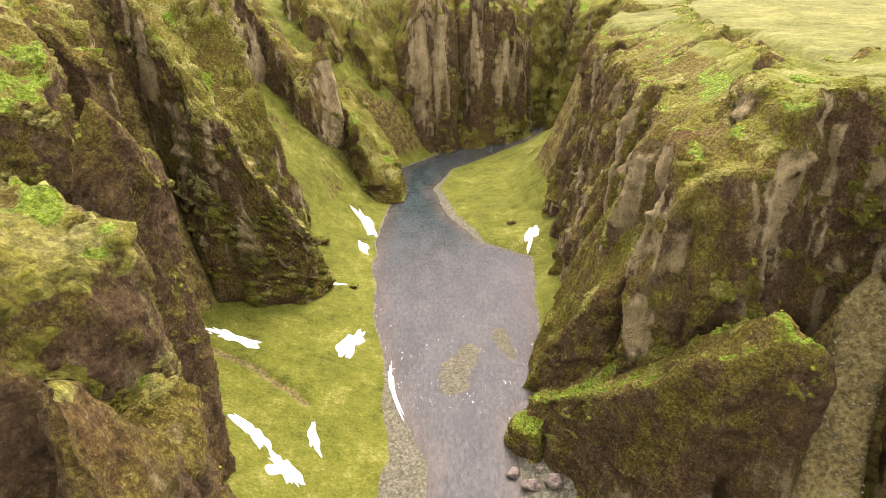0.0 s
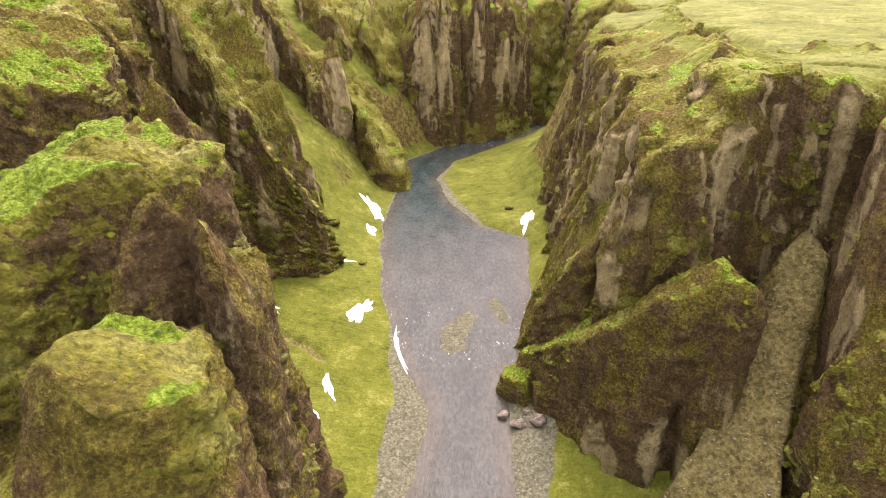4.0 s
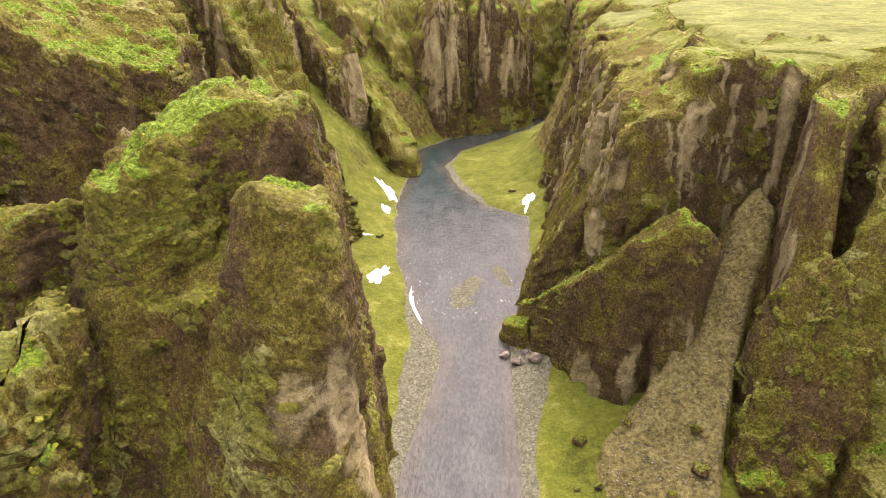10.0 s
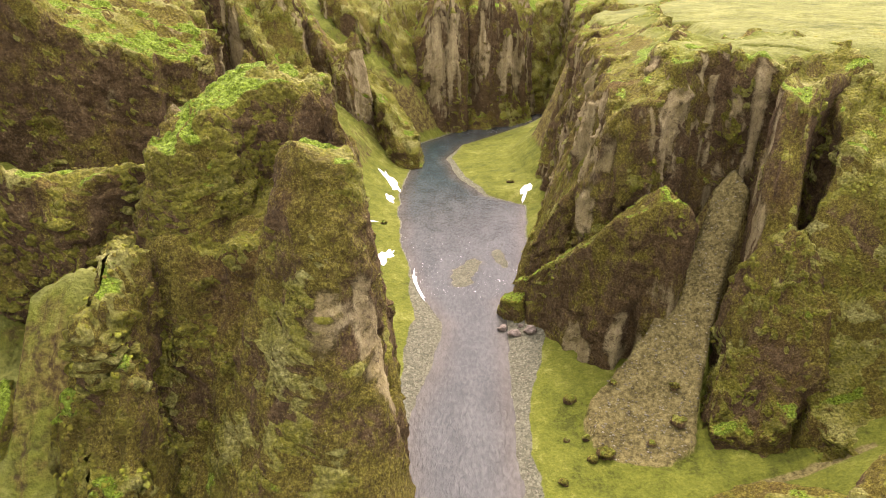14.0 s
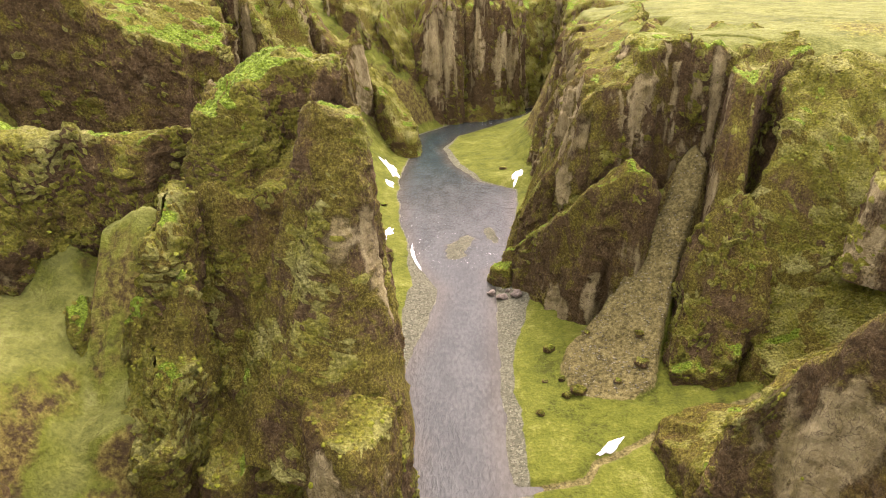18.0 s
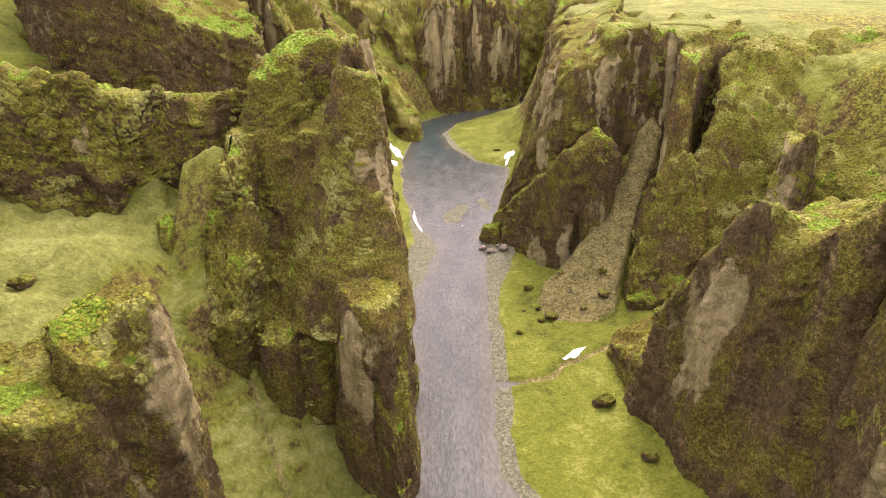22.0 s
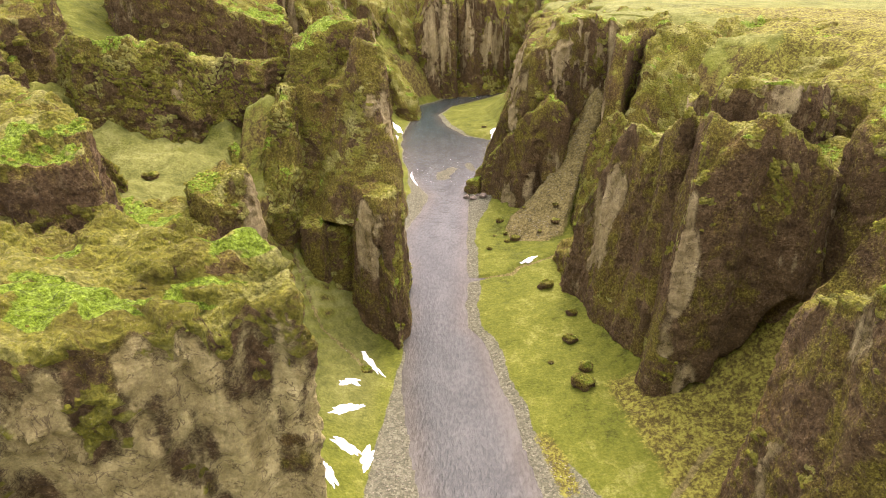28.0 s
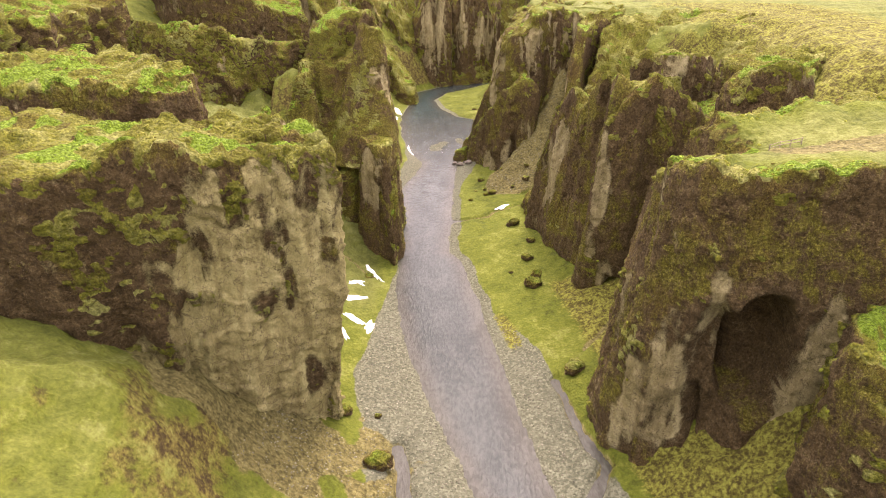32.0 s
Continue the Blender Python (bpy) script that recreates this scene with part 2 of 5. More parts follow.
    h = mathn(t, "SUBTRACT", h, mathn(t, "MULTIPLY", mathn(t, "MULTIPLY", pad.outputs["Distance"], 0.75), mathn(t, "ADD", mathn(t, "MULTIPLY", top, 0.8), 0.2)))
    h = mathn(t, "MULTIPLY", h, mathn(t, "SUBTRACT", 1.0, mathn(t, "MULTIPLY", scar, 0.6)))
    bump(t, b, h, 1.0, 1.5)
    return m


ROCK = rock_material("tuff_rock", 0.0, 0.075)
ROCK_BARE = rock_material("bare_tuff_rock", 0.08, 0.02)
# tan rock, its colour also raised to stand in for light on the near cliff
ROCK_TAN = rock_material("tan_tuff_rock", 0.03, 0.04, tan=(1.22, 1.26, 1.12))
ROCK_OLIVE = rock_material("olive_tuff_rock", -0.04, 0.10, 0.55)
ROCK_MOSSY = rock_material("mossy_tuff_rock", -0.08, 0.14, 0.6)


def cushion_material():
    m, t, n, b = nodes_of("moss_cushion")
    v, g = coords(t)
    fine = noise_node(t, v, 5.0, 4, 0.7)
    hue = noise_node(t, v, 0.12, 4, 0.6)
    f = mathn(t, "ADD", mathn(t, "MULTIPLY", hue, 0.8), mathn(t, "ADD", mathn(t, "MULTIPLY", g.outputs["Random Per Island"], 0.16), mathn(t, "MULTIPLY", mathn(t, "SUBTRACT", fine, 0.5), 0.35)))
    col = ramp(t, f, [(0.34, (0.075, 0.062, 0.014)), (0.45, (0.12, 0.118, 0.015)), (0.58, (0.15, 0.175, 0.015)), (0.74, (0.25, 0.27, 0.07))])
    col, nub = mottle(t, col, v, 2.4, 0.65, 1.25)
    t.links.new(col, b.inputs["Base Color"])
    b.inputs["Roughness"].default_value = 1.0
    b.inputs["Specular IOR Level"].default_value = 0.1
    bump(t, b, fine, 0.8, 0.25)
    return m


CUSHION = cushion_material()


def ground_material():
    m, t, n, b = nodes_of("grassy_ground")
    v, g = coords(t)
    nz = slope_of(t, g)
    big, mid, fine = noise_node(t, v, 0.085, 4, 0.6), noise_node(t, v, 0.45, 5, 0.65), noise_node(t, v, 1.5, 4, 0.65)
    tone = mathn(t, "ADD", mathn(t, "MULTIPLY", big, 0.45), mathn(t, "ADD", mathn(t, "MULTIPLY", mid, 0.35), mathn(t, "MULTIPLY", fine, 0.2)))
    grass = ramp(t, tone, [(0.38, (0.044, 0.054, 0.008)), (0.46, (0.076, 0.093, 0.011)), (0.54, (0.098, 0.115, 0.015)), (0.64, (0.170, 0.180, 0.046))])
    # paler grass: dry slopes, and haze painted into the plateau's colour
    dry = ramp(t, tone, [(0.40, (0.076, 0.084, 0.022)), (0.5, (0.113, 0.122, 0.035)), (0.60, (0.162, 0.170, 0.060))])
    col = mix(t, mathn(t, "MULTIPLY", attr(t, "dry"), step(t, nz, 0.58, 0.82)), grass, dry)
    steep = mathn(t, "SUBTRACT", 1.0, step(t, mathn(t, "ADD", nz, mathn(t, "MULTIPLY", mathn(t, "SUBTRACT", mid, 0.5), 0.6)), 0.44, 0.68))
    soil = ramp(t, mathn(t, "ADD", mathn(t, "MULTIPLY", mid, 0.5), mathn(t, "MULTIPLY", fine, 0.5)),
                [(0.42, (0.045, 0.032, 0.014)), (0.5, (0.096, 0.078, 0.020)), (0.59, (0.165, 0.150, 0.040))])
    col = mix(t, steep, col, soil)
    cell = t.nodes.new("ShaderNodeTexVoronoi")
    cell.inputs["Scale"].default_value = 2.2
    t.links.new(v, cell.inputs["Vector"])
    pebble = ramp(t, cell.outputs["Color"], [(0.0, (0.058, 0.060, 0.036)), (0.5, (0.095, 0.099, 0.062)), (1.0, (0.155, 0.16, 0.105))])
    gravel = attr(t, "gravel")
    edge = step(t, mathn(t, "ADD", gravel, mathn(t, "MULTIPLY", mathn(t, "SUBTRACT", mid, 0.5), 0.9)), 0.4, 0.62)
    col = mix(t, edge, col, pebble)
    hm = step(t, mathn(t, "ADD", attr(t, "heath"), mathn(t, "MULTIPLY", mathn(t, "SUBTRACT", mathn(t, "ADD", mid, fine), 1.0), 0.8)), 0.35, 0.65)
    shrub = ramp(t, mathn(t, "ADD", mathn(t, "MULTIPLY", mid, 0.4), mathn(t, "MULTIPLY", fine, 0.6)),
                 [(0.42, (0.048, 0.040, 0.011)), (0.5, (0.100, 0.096, 0.017)), (0.58, (0.165, 0.172, 0.030))])
    col = mix(t, hm, col, shrub)
    scree = ramp(t, mathn(t, "ADD", mathn(t, "MULTIPLY", fine, 0.6), mathn(t, "MULTIPLY", mid, 0.4)),
                 [(0.40, (0.056, 0.049, 0.017)), (0.5, (0.108, 0.096, 0.033)), (0.62, (0.176, 0.158, 0.062))])
    sm = step(t, mathn(t, "ADD", attr(t, "scree"), mathn(t, "MULTIPLY", mathn(t, "SUBTRACT", mid, 0.5), 0.7)), 0.4, 0.6)
    col = mix(t, sm, col, scree)
    col, tuft = mottle(t, col, v, 1.9, 0.80, 1.16, 4, 0.68)
    t.links.new(col, b.inputs["Base Color"])
    b.inputs["Roughness"].default_value = 0.95
    b.inputs["Specular IOR Level"].default_value = 0.1
    bump(t, b, mathn(t, "ADD", mathn(t, "ADD", mathn(t, "MULTIPLY", fine, 0.8), mathn(t, "MULTIPLY", tuft, 0.5)), mid), 0.9, 0.55)
    return m


GROUND = ground_material()


def water_material():
    m, t, n, b = nodes_of("river_water")
    v, g = coords(t, 1, 0.45, 1)
    deep = attr(t, "depth")
    ripple, swell = noise_node(t, v, 1.4, 5, 0.62, 0.4), noise_node(t, v, 0.16, 4, 0.55, 0.5)
    col = ramp(t, deep, [(0.0, (0.036, 0.036, 0.023)), (0.22, (0.026, 0.030, 0.022)), (0.7, (0.017, 0.028, 0.025)), (1.0, (0.008, 0.025, 0.025))])
    # lighter and darker ripple tones in the colour imitate sky glints on the waves
    col = mix(t, step(t, mathn(t, "ADD", mathn(t, "MULTIPLY", ripple, 0.6), mathn(t, "MULTIPLY", swell, 0.4)), 0.36, 0.68), mix(t, 0.22, col, (0.02, 0.02, 0.022)), mix(t, 0.2, col, (0.168, 0.178, 0.155)))
    foam = step(t, mathn(t, "ADD", mathn(t, "MULTIPLY", noise_node(t, v, 1.1, 6, 0.75, 1.0), 0.8), mathn(t, "MULTIPLY", attr(t, "rapid"), 0.42)), 0.69, 0.78)
    col = mix(t, mathn(t, "MULTIPLY", foam, 0.8), col, (0.75, 0.75, 0.75))
    t.links.new(col, b.inputs["Base Color"])
    b.inputs["IOR"].default_value = 1.33
    b.inputs["Specular IOR Level"].default_value = 0.18
    t.links.new(mathn(t, "ADD", mathn(t, "MULTIPLY", foam, 0.4), 0.22), b.inputs["Roughness"])
    bump(t, b, mathn(t, "ADD", mathn(t, "MULTIPLY", ripple, 0.8), swell), 0.6, 0.35)
    return m


WATER = water_material()


def plain_material(name, stops, scale, rough=0.9, strength=0.5, dist=0.2):
    m, t, n, b = nodes_of(name)
    v, g = coords(t)
    f = noise_node(t, v, scale, 6, 0.65)
    t.links.new(ramp(t, f, stops), b.inputs["Base Color"])
    b.inputs["Roughness"].default_value = rough
    bump(t, b, f, strength, dist)
    return m


SNOW = plain_material("old_snow", [(0.3, (0.66, 0.67, 0.70)), (0.6, (0.86, 0.87, 0.90))], 0.8, 0.7, 0.4, 0.2)
STONE = plain_material("wet_stone", [(0.3, (0.05, 0.04, 0.03)), (0.5, (0.13, 0.11, 0.08)), (0.7, (0.24, 0.21, 0.16))], 1.6)

# ---- the river's edges and the valley's cross-sections ----
LEFT_Y = [-400, -200, -130, -102, -82, -59, -35, -26, -5, 21, 39, 46, 58, 79, 91, 99, 128, 155, 180, 200, 245, 266, 300, 345, 420]
LEFT_X = [60, 38, 30, 20, 12, 6, 2, 1, 0, -2, -4, -3, 0, 3, -3, -6, -12, -15, -16, -14, -13, 3, 19, 62, 140]
RIGHT_Y = [-400, -200, -130, -102, -75, -52, -21, -16, -5, 21, 43, 71, 82, 90, 97, 109, 128, 161, 171, 194, 220, 245, 289, 330, 420]
RIGHT_X = [80, 52, 42, 34, 30, 26, 20, 17, 16, 17, 17, 18, 19, 18, 25, 26, 28, 32, 17, 6, 1, 9, 46, 70, 160]
# height over the river against the distance from its edge, for zones along the valley
LEFT_ZONES = [
    (-130, [0, 12, 20, 30, 40, 50, 60, 100, 180], [0, 1.2, 4, 10, 19, 33, 41, 62, 84]),
    (-95, [0, 12, 18, 26, 34, 44, 60, 100, 180], [0, 1.2, 3, 8, 14, 26, 38, 60, 84]),
    (-62, [0, 8, 16, 24, 45, 70, 110, 180], [0, 1.2, 4, 10, 30, 44, 66, 88]),
    (-30, [0, 6, 16, 28, 42, 60, 120, 180], [0, 1.2, 6, 17, 36, 41, 66, 90]),
    (0, [0, 6, 20, 34, 46, 70, 120, 180], [0, 4, 20, 34, 42, 47, 72, 92]),
    (45, [0, 8, 25, 40, 60, 90, 120, 180], [0, 1.5, 7, 22, 40, 60, 74, 92]),
    (80, [0, 10, 30, 45, 60, 85, 120, 180], [0, 1.2, 3.5, 8, 26, 54, 76, 94]),
    (140, [0, 10, 25, 40, 55, 80, 120, 180], [0, 1.2, 4, 8, 22, 54, 78, 94]),
    (200, [0, 6, 16, 30, 50, 75, 100, 180], [0, 1.5, 8, 24, 42, 58, 72, 90]),
    (260, [0, 6, 20, 40, 60, 80, 100, 180], [0, 4, 26, 44, 56, 64, 72, 88]),
    (330, [0, 6, 20, 40, 60, 80, 100, 180], [0, 4, 30, 50, 60, 66, 72, 84]),
]
CHANNELS = [  # plan line, half width, depth, whether it holds water
    ([(16, 9), (29, 10), (32, 14), (37, 16), (44, 20), (52, 24), (62, 25), (72, 26)], 0.8, 0.9, False),
    ([(-56, 110), (-44, 105), (-36, 103), (-28, 98), (-22, 93)], 0.9, 0.8, False),
    ([(-30, -9), (-20, -22), (-16, -28), (-8, -33), (-5, -36)], 0.5, 0.7, False),
    ([(58, -62), (50, -70), (44, -78)], 0.7, 0.7, False),
    ([(41.5, -80), (43, -91), (45, -99), (47, -104), (43, -112)], 1.1, 2.2, True),
    ([(9, -101), (11, -107), (11.5, -113)], 1.3, 2.0, True),
]
GRASS_FANS = [((-70, 133, 66), (-51, 114, 8), 2.6), ((-45.5, 5.4, 46.3), (-38.5, -7, 35), 1.3), ((-33.4, 2.5, 49.7), (-34, -10, 34.5), 1.2)]  # top, foot, half width
RIGHT_ZONES = [
    (-130, [0, 8, 16, 30, 50, 80, 110], [0, 1, 4, 18, 36, 54, 62]),
    (-92, [0, 10, 16, 30, 50, 80, 110], [0, 1, 2, 10, 30, 50, 62]),
    (-62, [0, 8, 18, 34, 60, 90, 130], [0, 1.2, 3, 7, 22, 40, 60]),
    (-35, [0, 6, 24, 40, 55, 80, 100], [0, 1, 3.5, 12, 28, 52, 62]),
    (0, [0, 6, 26, 40, 60, 80, 105], [0, 1, 3.5, 8, 26, 50, 63]),
    (30, [0, 6, 34, 45, 70, 92, 115], [0, 1, 4, 7, 22, 48, 64]),
    (52, [0, 6, 24, 36, 56, 72, 95], [0, 1, 4, 8, 24, 54, 65]),
    (85, [0, 6, 20, 32, 40, 46, 70], [0, 2, 8, 28, 56, 65, 66]),
    (150, [0, 6, 20, 30, 40, 48, 70], [0, 2, 8, 28, 56, 65, 66]),
    (185, [0, 6, 28, 38, 48, 56, 90], [0, 1, 3, 10, 40, 62, 66]),
    (240, [0, 6, 28, 40, 52, 62, 90], [0, 1, 3, 12, 40, 62, 66]),
    (330, [0, 6, 14, 30, 44, 60, 90], [0, 2, 10, 40, 60, 64, 66]),
]
SCREE_TOP = (63.0, 70.0, 41.0)


def profile(zones, y, d):
    ys = [z[0] for z in zones]
    hs = np.stack([np.interp(d, z[1], z[2]) for z in zones])
    k = np.clip(np.searchsorted(ys, y) - 1, 0, len(ys) - 2)
    f = np.clip((y - np.take(ys, k)) / (np.take(ys, k + 1) - np.take(ys, k)), 0, 1)
    f = f * f * (3 - 2 * f)
    i = np.arange(len(y))
    return hs[k, i] * (1 - f) + hs[k + 1, i] * f


def ground_height(x, y):
    """Height and the masks gravel, pale grass (dry slopes, hazy plateau) and scree at plan points (arrays)."""
    x, y = np.asarray(x, float), np.asarray(y, float)
    q = np.stack([x, y, 0 * x], 1)
    wob = fbm(q / 9, 3) * 0.9
    xl, xr = np.interp(y, LEFT_Y, LEFT_X) + wob, np.interp(y, RIGHT_Y, RIGHT_X) + wob * 0.8
    dl, dr = xl - x, x - xr
    hl, hr = profile(LEFT_ZONES, y, np.maximum(dl, 0)), profile(RIGHT_ZONES, y, np.maximum(dr, 0))
    inside = np.minimum(-dl, -dr)
    bed = -0.1 - 0.9 * smooth(0, 9, inside)
    h = np.where(dl > 0, hl, np.where(dr > 0, hr, bed))
    # gravel islands
    for ix, iy, rx, ry, turn in ((9, 107, 4.2, 13, -18), (19, 116, 2.2, 7, 12)):
        c, s = math.cos(radians(turn)), math.sin(radians(turn))
        u, v = (x - ix) * c + (y - iy) * s, -(x - ix) * s + (y - iy) * c
        r = np.sqrt((u / rx) ** 2 + (v / ry) ** 2) + fbm(q / 4, 4) * 0.4
        h = np.where(inside > 0, np.maximum(h, 0.28 - 0.42 * r ** 2), h)
    # scree cone under the alcove
    sx, sy, sz = SCREE_TOP
    r = np.hypot(x - sx, y - sy)
    cone = np.interp(r, [0, 10, 20, 30, 38, 46, 80], [sz, 30, 19.5, 11.5, 6.5, 3.5, -20]) + fbm(q / 6, 3) * 0.7
    fan = smooth(0.2, 0.55, ((sx - x) * 0.60 + (sy - y) * 0.80) / np.maximum(r, 0.1))
    cone = cone * fan - 50 * (1 - fan)
    u = np.clip(((sx - x) * 0.60 + (sy - y) * 0.80) / 39, 0, 1)
    off = np.hypot(x - (sx - 39 * 0.60 * u), y - (sy - 39 * 0.80 * u))
    chute = 1 - smooth(0.75, 1.25, off / (3.4 + 6.4 * u ** 2))
    cut = np.where(chute > 0, h * (1 - chute) + np.minimum(h, np.maximum(cone, 4.2)) * chute, h)
    h = np.where(dr > 0, np.maximum(cut, np.where(chute > 0.5, cone, -9)), h)
    apron = 1 - smooth(0.8, 1.3, off / 15)
    h = np.where((dr > 0) & (y > 46), np.minimum(h, h * (1 - apron) + (cone + 2) * apron), h)
    scree = chute * smooth(-1.2, 0.6, cone - h + 0.8) * (dr > 0)
    for (ax, ay, az), (bx, by, bz), half in GRASS_FANS:
        dx, dy = bx - ax, by - ay
        k = np.clip(((x - ax) * dx + (y - ay) * dy) / (dx * dx + dy * dy), -0.15, 1)
        side = np.hypot(x - ax - k * dx, y - ay - k * dy)
        h = np.maximum(h, az + (bz - az) * k + 0.5 * wob - 0.7 * np.maximum(side - half, 0) - 3 * np.maximum(side - 5, 0))
    away = np.maximum(np.maximum(dl, dr), 0)
    far = smooth(110, 700, away)
    h = h + far * (14 + 26 * fbm(q / 420 + 3.1, 3)) + smooth(80, 160, away) * 1.6 * fbm(q / 45, 3)
    bare = 0 * x
    for pts, half, deep, wet in CHANNELS:
        near = np.full(len(x), 99.0)
        for (ax, ay), (bx, by) in zip(pts, pts[1:]):
            dx, dy = bx - ax, by - ay
            k = np.clip(((x - ax) * dx + (y - ay) * dy) / (dx * dx + dy * dy), 0, 1)
            near = np.minimum(near, np.hypot(x - ax - k * dx + 0.8 * wob, y - ay - k * dy + 0.5 * wob))
        cutting = 1 - smooth(half * 0.5, half * 1.9, near)
        h = np.where(wet, h * (1 - cutting) + np.minimum(h, -0.35) * cutting, h - deep * cutting)
        bare = np.maximum(bare, cutting)
    lump = smooth(1.0, 12, away)
    steep = smooth(12, 40, h) * (1 - smooth(58, 64, h))
    h = h + lump * (0.35 * fbm(q / 5, 3) + 0.12 * fbm(q / 1.3, 2)) + steep * (2.2 * fbm(q / 8 + 9, 4) + 1.5 * (1 - 2 * np.abs(fbm(q / (9, 22, 9) + 4, 3))))
    width = np.where(dl > 0, np.interp(y, [-140, -100, -80, -62, -45, -30, 30, 45, 75, 90, 110], [22, 17, 14, 7, 3, 0.6, 0.6, 3, 9, 4, 0.6]),
                     np.interp(y, [-140, -100, -70, -52, -30, 0, 45, 60, 72, 80, 100, 165, 180, 215, 240], [14, 11, 9, 3, 3, 3.5, 3, 6, 8, 5, 0.6, 0.6, 3, 3, 1]))
    gravel = np.where(inside > 0, 1.0, 1 - smooth(-0.25, 0.25, (away - width) / (2 + 0.2 * width)))
    gapg, _ = cells(q / (2.4, 2.4, 1) + 3)
    h = h + 0.55 * smooth(0.05, 0.5, gapg) * steep * smooth(-0.3, 0.3, fbm(q / 12, 3))
    soil = np.sqrt(((x + 10) / 21) ** 2 + ((y + 110) / 14) ** 2) + 0.4 * fbm(q / 5, 3)
    scree = np.maximum(scree, 1 - smooth(0.7, 1.1, soil))
    scree = np.maximum(scree, 0.72 * bare)
    # dry grass on the left slopes; on the right plateau its pallor paints haze
    dry = 0.5 * smooth(52, 62, h) * (dr > 0) + 0.55 * smooth(12, 32, h) * (dl > 0) * smooth(-60, -45, y) * (1 - smooth(25, 45, y)) * (1 - smooth(50, 60, h)) + 0.25 * smooth(9, 20, h) * (dl > 0) * (1 - smooth(-100, -92, y))
    # small terraces trodden into the steep grass
    tread = (dl > 4) * (dl < 34) * smooth(-50, -40, y) * (1 - smooth(-12, -4, y))
    # yellower, paler grass that also brightens this slope against the shade around it
    dry = np.maximum(dry, 0.6 * smooth(3, 9, dl) * (dl < 60) * smooth(-62, -45, y) * (1 - smooth(-12, -4, y)))
    h = h + 0.3 * tread * np.sin((x * 0.8 - y * 0.5) * 2.6 + 2.5 * fbm(q / 5, 2))
    heath = (dr > 0) * np.maximum(smooth(16, 24, dr) * smooth(-84, -72, y) * (1 - smooth(-44, -36, y)), smooth(12, 18, dr) * (1 - smooth(-108, -100, y)))
    heath = np.maximum(heath, (dr > 0) * (1 - smooth(0.5, 1.2, np.abs(dr - 4.5) / 2.2)) * smooth(-72, -66, y) * (1 - smooth(-56, -50, y)) * 0.7)
    heath = np.maximum(heath, 0.8 * (dr > 44) * smooth(-80, -60, y) * (1 - smooth(0, 20, y)) * (1 - smooth(60, 66, h)))
    heath = np.maximum(heath, 0.85 * smooth(96, 112, x + 10 * wob) * (1 - smooth(150, 175, x)) * smooth(-40, -20, y) * (1 - smooth(90, 140, y)))
    h = h + 0.5 * heath * fbm(q / 2.5 + 6, 3)
    return h, gravel, np.clip(dry, 0, 1), scree, away, inside, heath


def stretched(lo, hi, fine, reach):
    core = np.arange(lo, hi + fine * 0.5, fine)
    grow, s = [], fine
    while sum(grow) < reach:
        s *= 1.18
        grow.append(s)
    g = np.cumsum(grow)
    return np.concatenate([(lo - g)[::-1], core, hi + g])


def quad_grid(nx, ny):
    i = np.arange((nx - 1) * (ny - 1))
    a = (i // (nx - 1)) * nx + i % (nx - 1)
    return np.stack([a, a + 1, a + 1 + nx, a + nx], 1)


gx, gy = stretched(-95, 120, 0.8, 3000), stretched(-150, 340, 0.8, 3000)
XX, YY = np.meshgrid(gx, gy)
gh, g_gravel, g_dry, g_scree, g_away, g_inside, g_heath = ground_height(XX.ravel(), YY.ravel())
ground = mesh_grid("ground", np.stack([XX.ravel(), YY.ravel(), gh], 1), quad_grid(len(gx), len(gy)), GROUND,
                   masks={"gravel": g_gravel, "dry": g_dry, "scree": g_scree, "heath": g_heath})
tagged(ground, "grassy canyon floor, gravel banks and pale plateau", "ground", kind="structure")

wx, wy = np.arange(-30, 150, 0.8), np.arange(-260, 420, 0.8)
WX, WY = np.meshgrid(wx, wy)
wh, _, _, _, _, w_in, _ = ground_height(WX.ravel(), WY.ravel())
rapid = np.interp(WY.ravel(), [60, 75, 95, 135, 150, 235, 258, 270, 300], [0, 0.2, 0.5, 0.42, 0, 0, 0.2, 0.5, 0.5])
wq = np.stack([WX.ravel(), WY.ravel(), 0 * WX.ravel()], 1)
pool = np.interp(WY.ravel() + 9 * fbm(wq / 14, 3), [150, 188, 235, 262], [0.3, 0.95, 1.0, 0.3])
wz = 0.03 * fbm(np.stack([WX.ravel(), WY.ravel() * 0.5, 0 * WX.ravel()], 1) / 0.9, 3)
keep = ((w_in > -4) | (wh < 0.25)).reshape(WX.shape)
q = quad_grid(len(wx), len(wy))
q = q[keep.ravel()[q].any(1)]
river = mesh_grid("water", np.stack([WX.ravel(), WY.ravel(), wz], 1), q, WATER,
                  masks={"depth": (pool * smooth(0, 7, w_in) * 0.8 + 0.30 * smooth(0, 6, w_in)) * smooth(-0.1, 0.2, -wh), "rapid": rapid})
tagged(river, "shallow grey-lilac river with riffles and a teal pool", "river", kind="structure")


# ---- rock formations ----
def catmull(pts, spacing):
    p = np.array(pts, float)
    out = []
    n = len(p)
    for i in range(n):
        a, b, c, d = p[i - 1], p[i], p[(i + 1) % n], p[(i + 2) % n]
        k = max(2, int(np.hypot(*(c - b)[:2]) / spacing))
        s = np.linspace(0, 1, k, endpoint=False)[:, None]
        out.append(0.5 * (2 * b + (c - a) * s + (2 * a - 5 * b + 4 * c - d) * s ** 2 + (3 * b - 3 * c + d - a) * s ** 3) * 0.6 + (b + (c - b) * s) * 0.4)
    return np.concatenate(out)


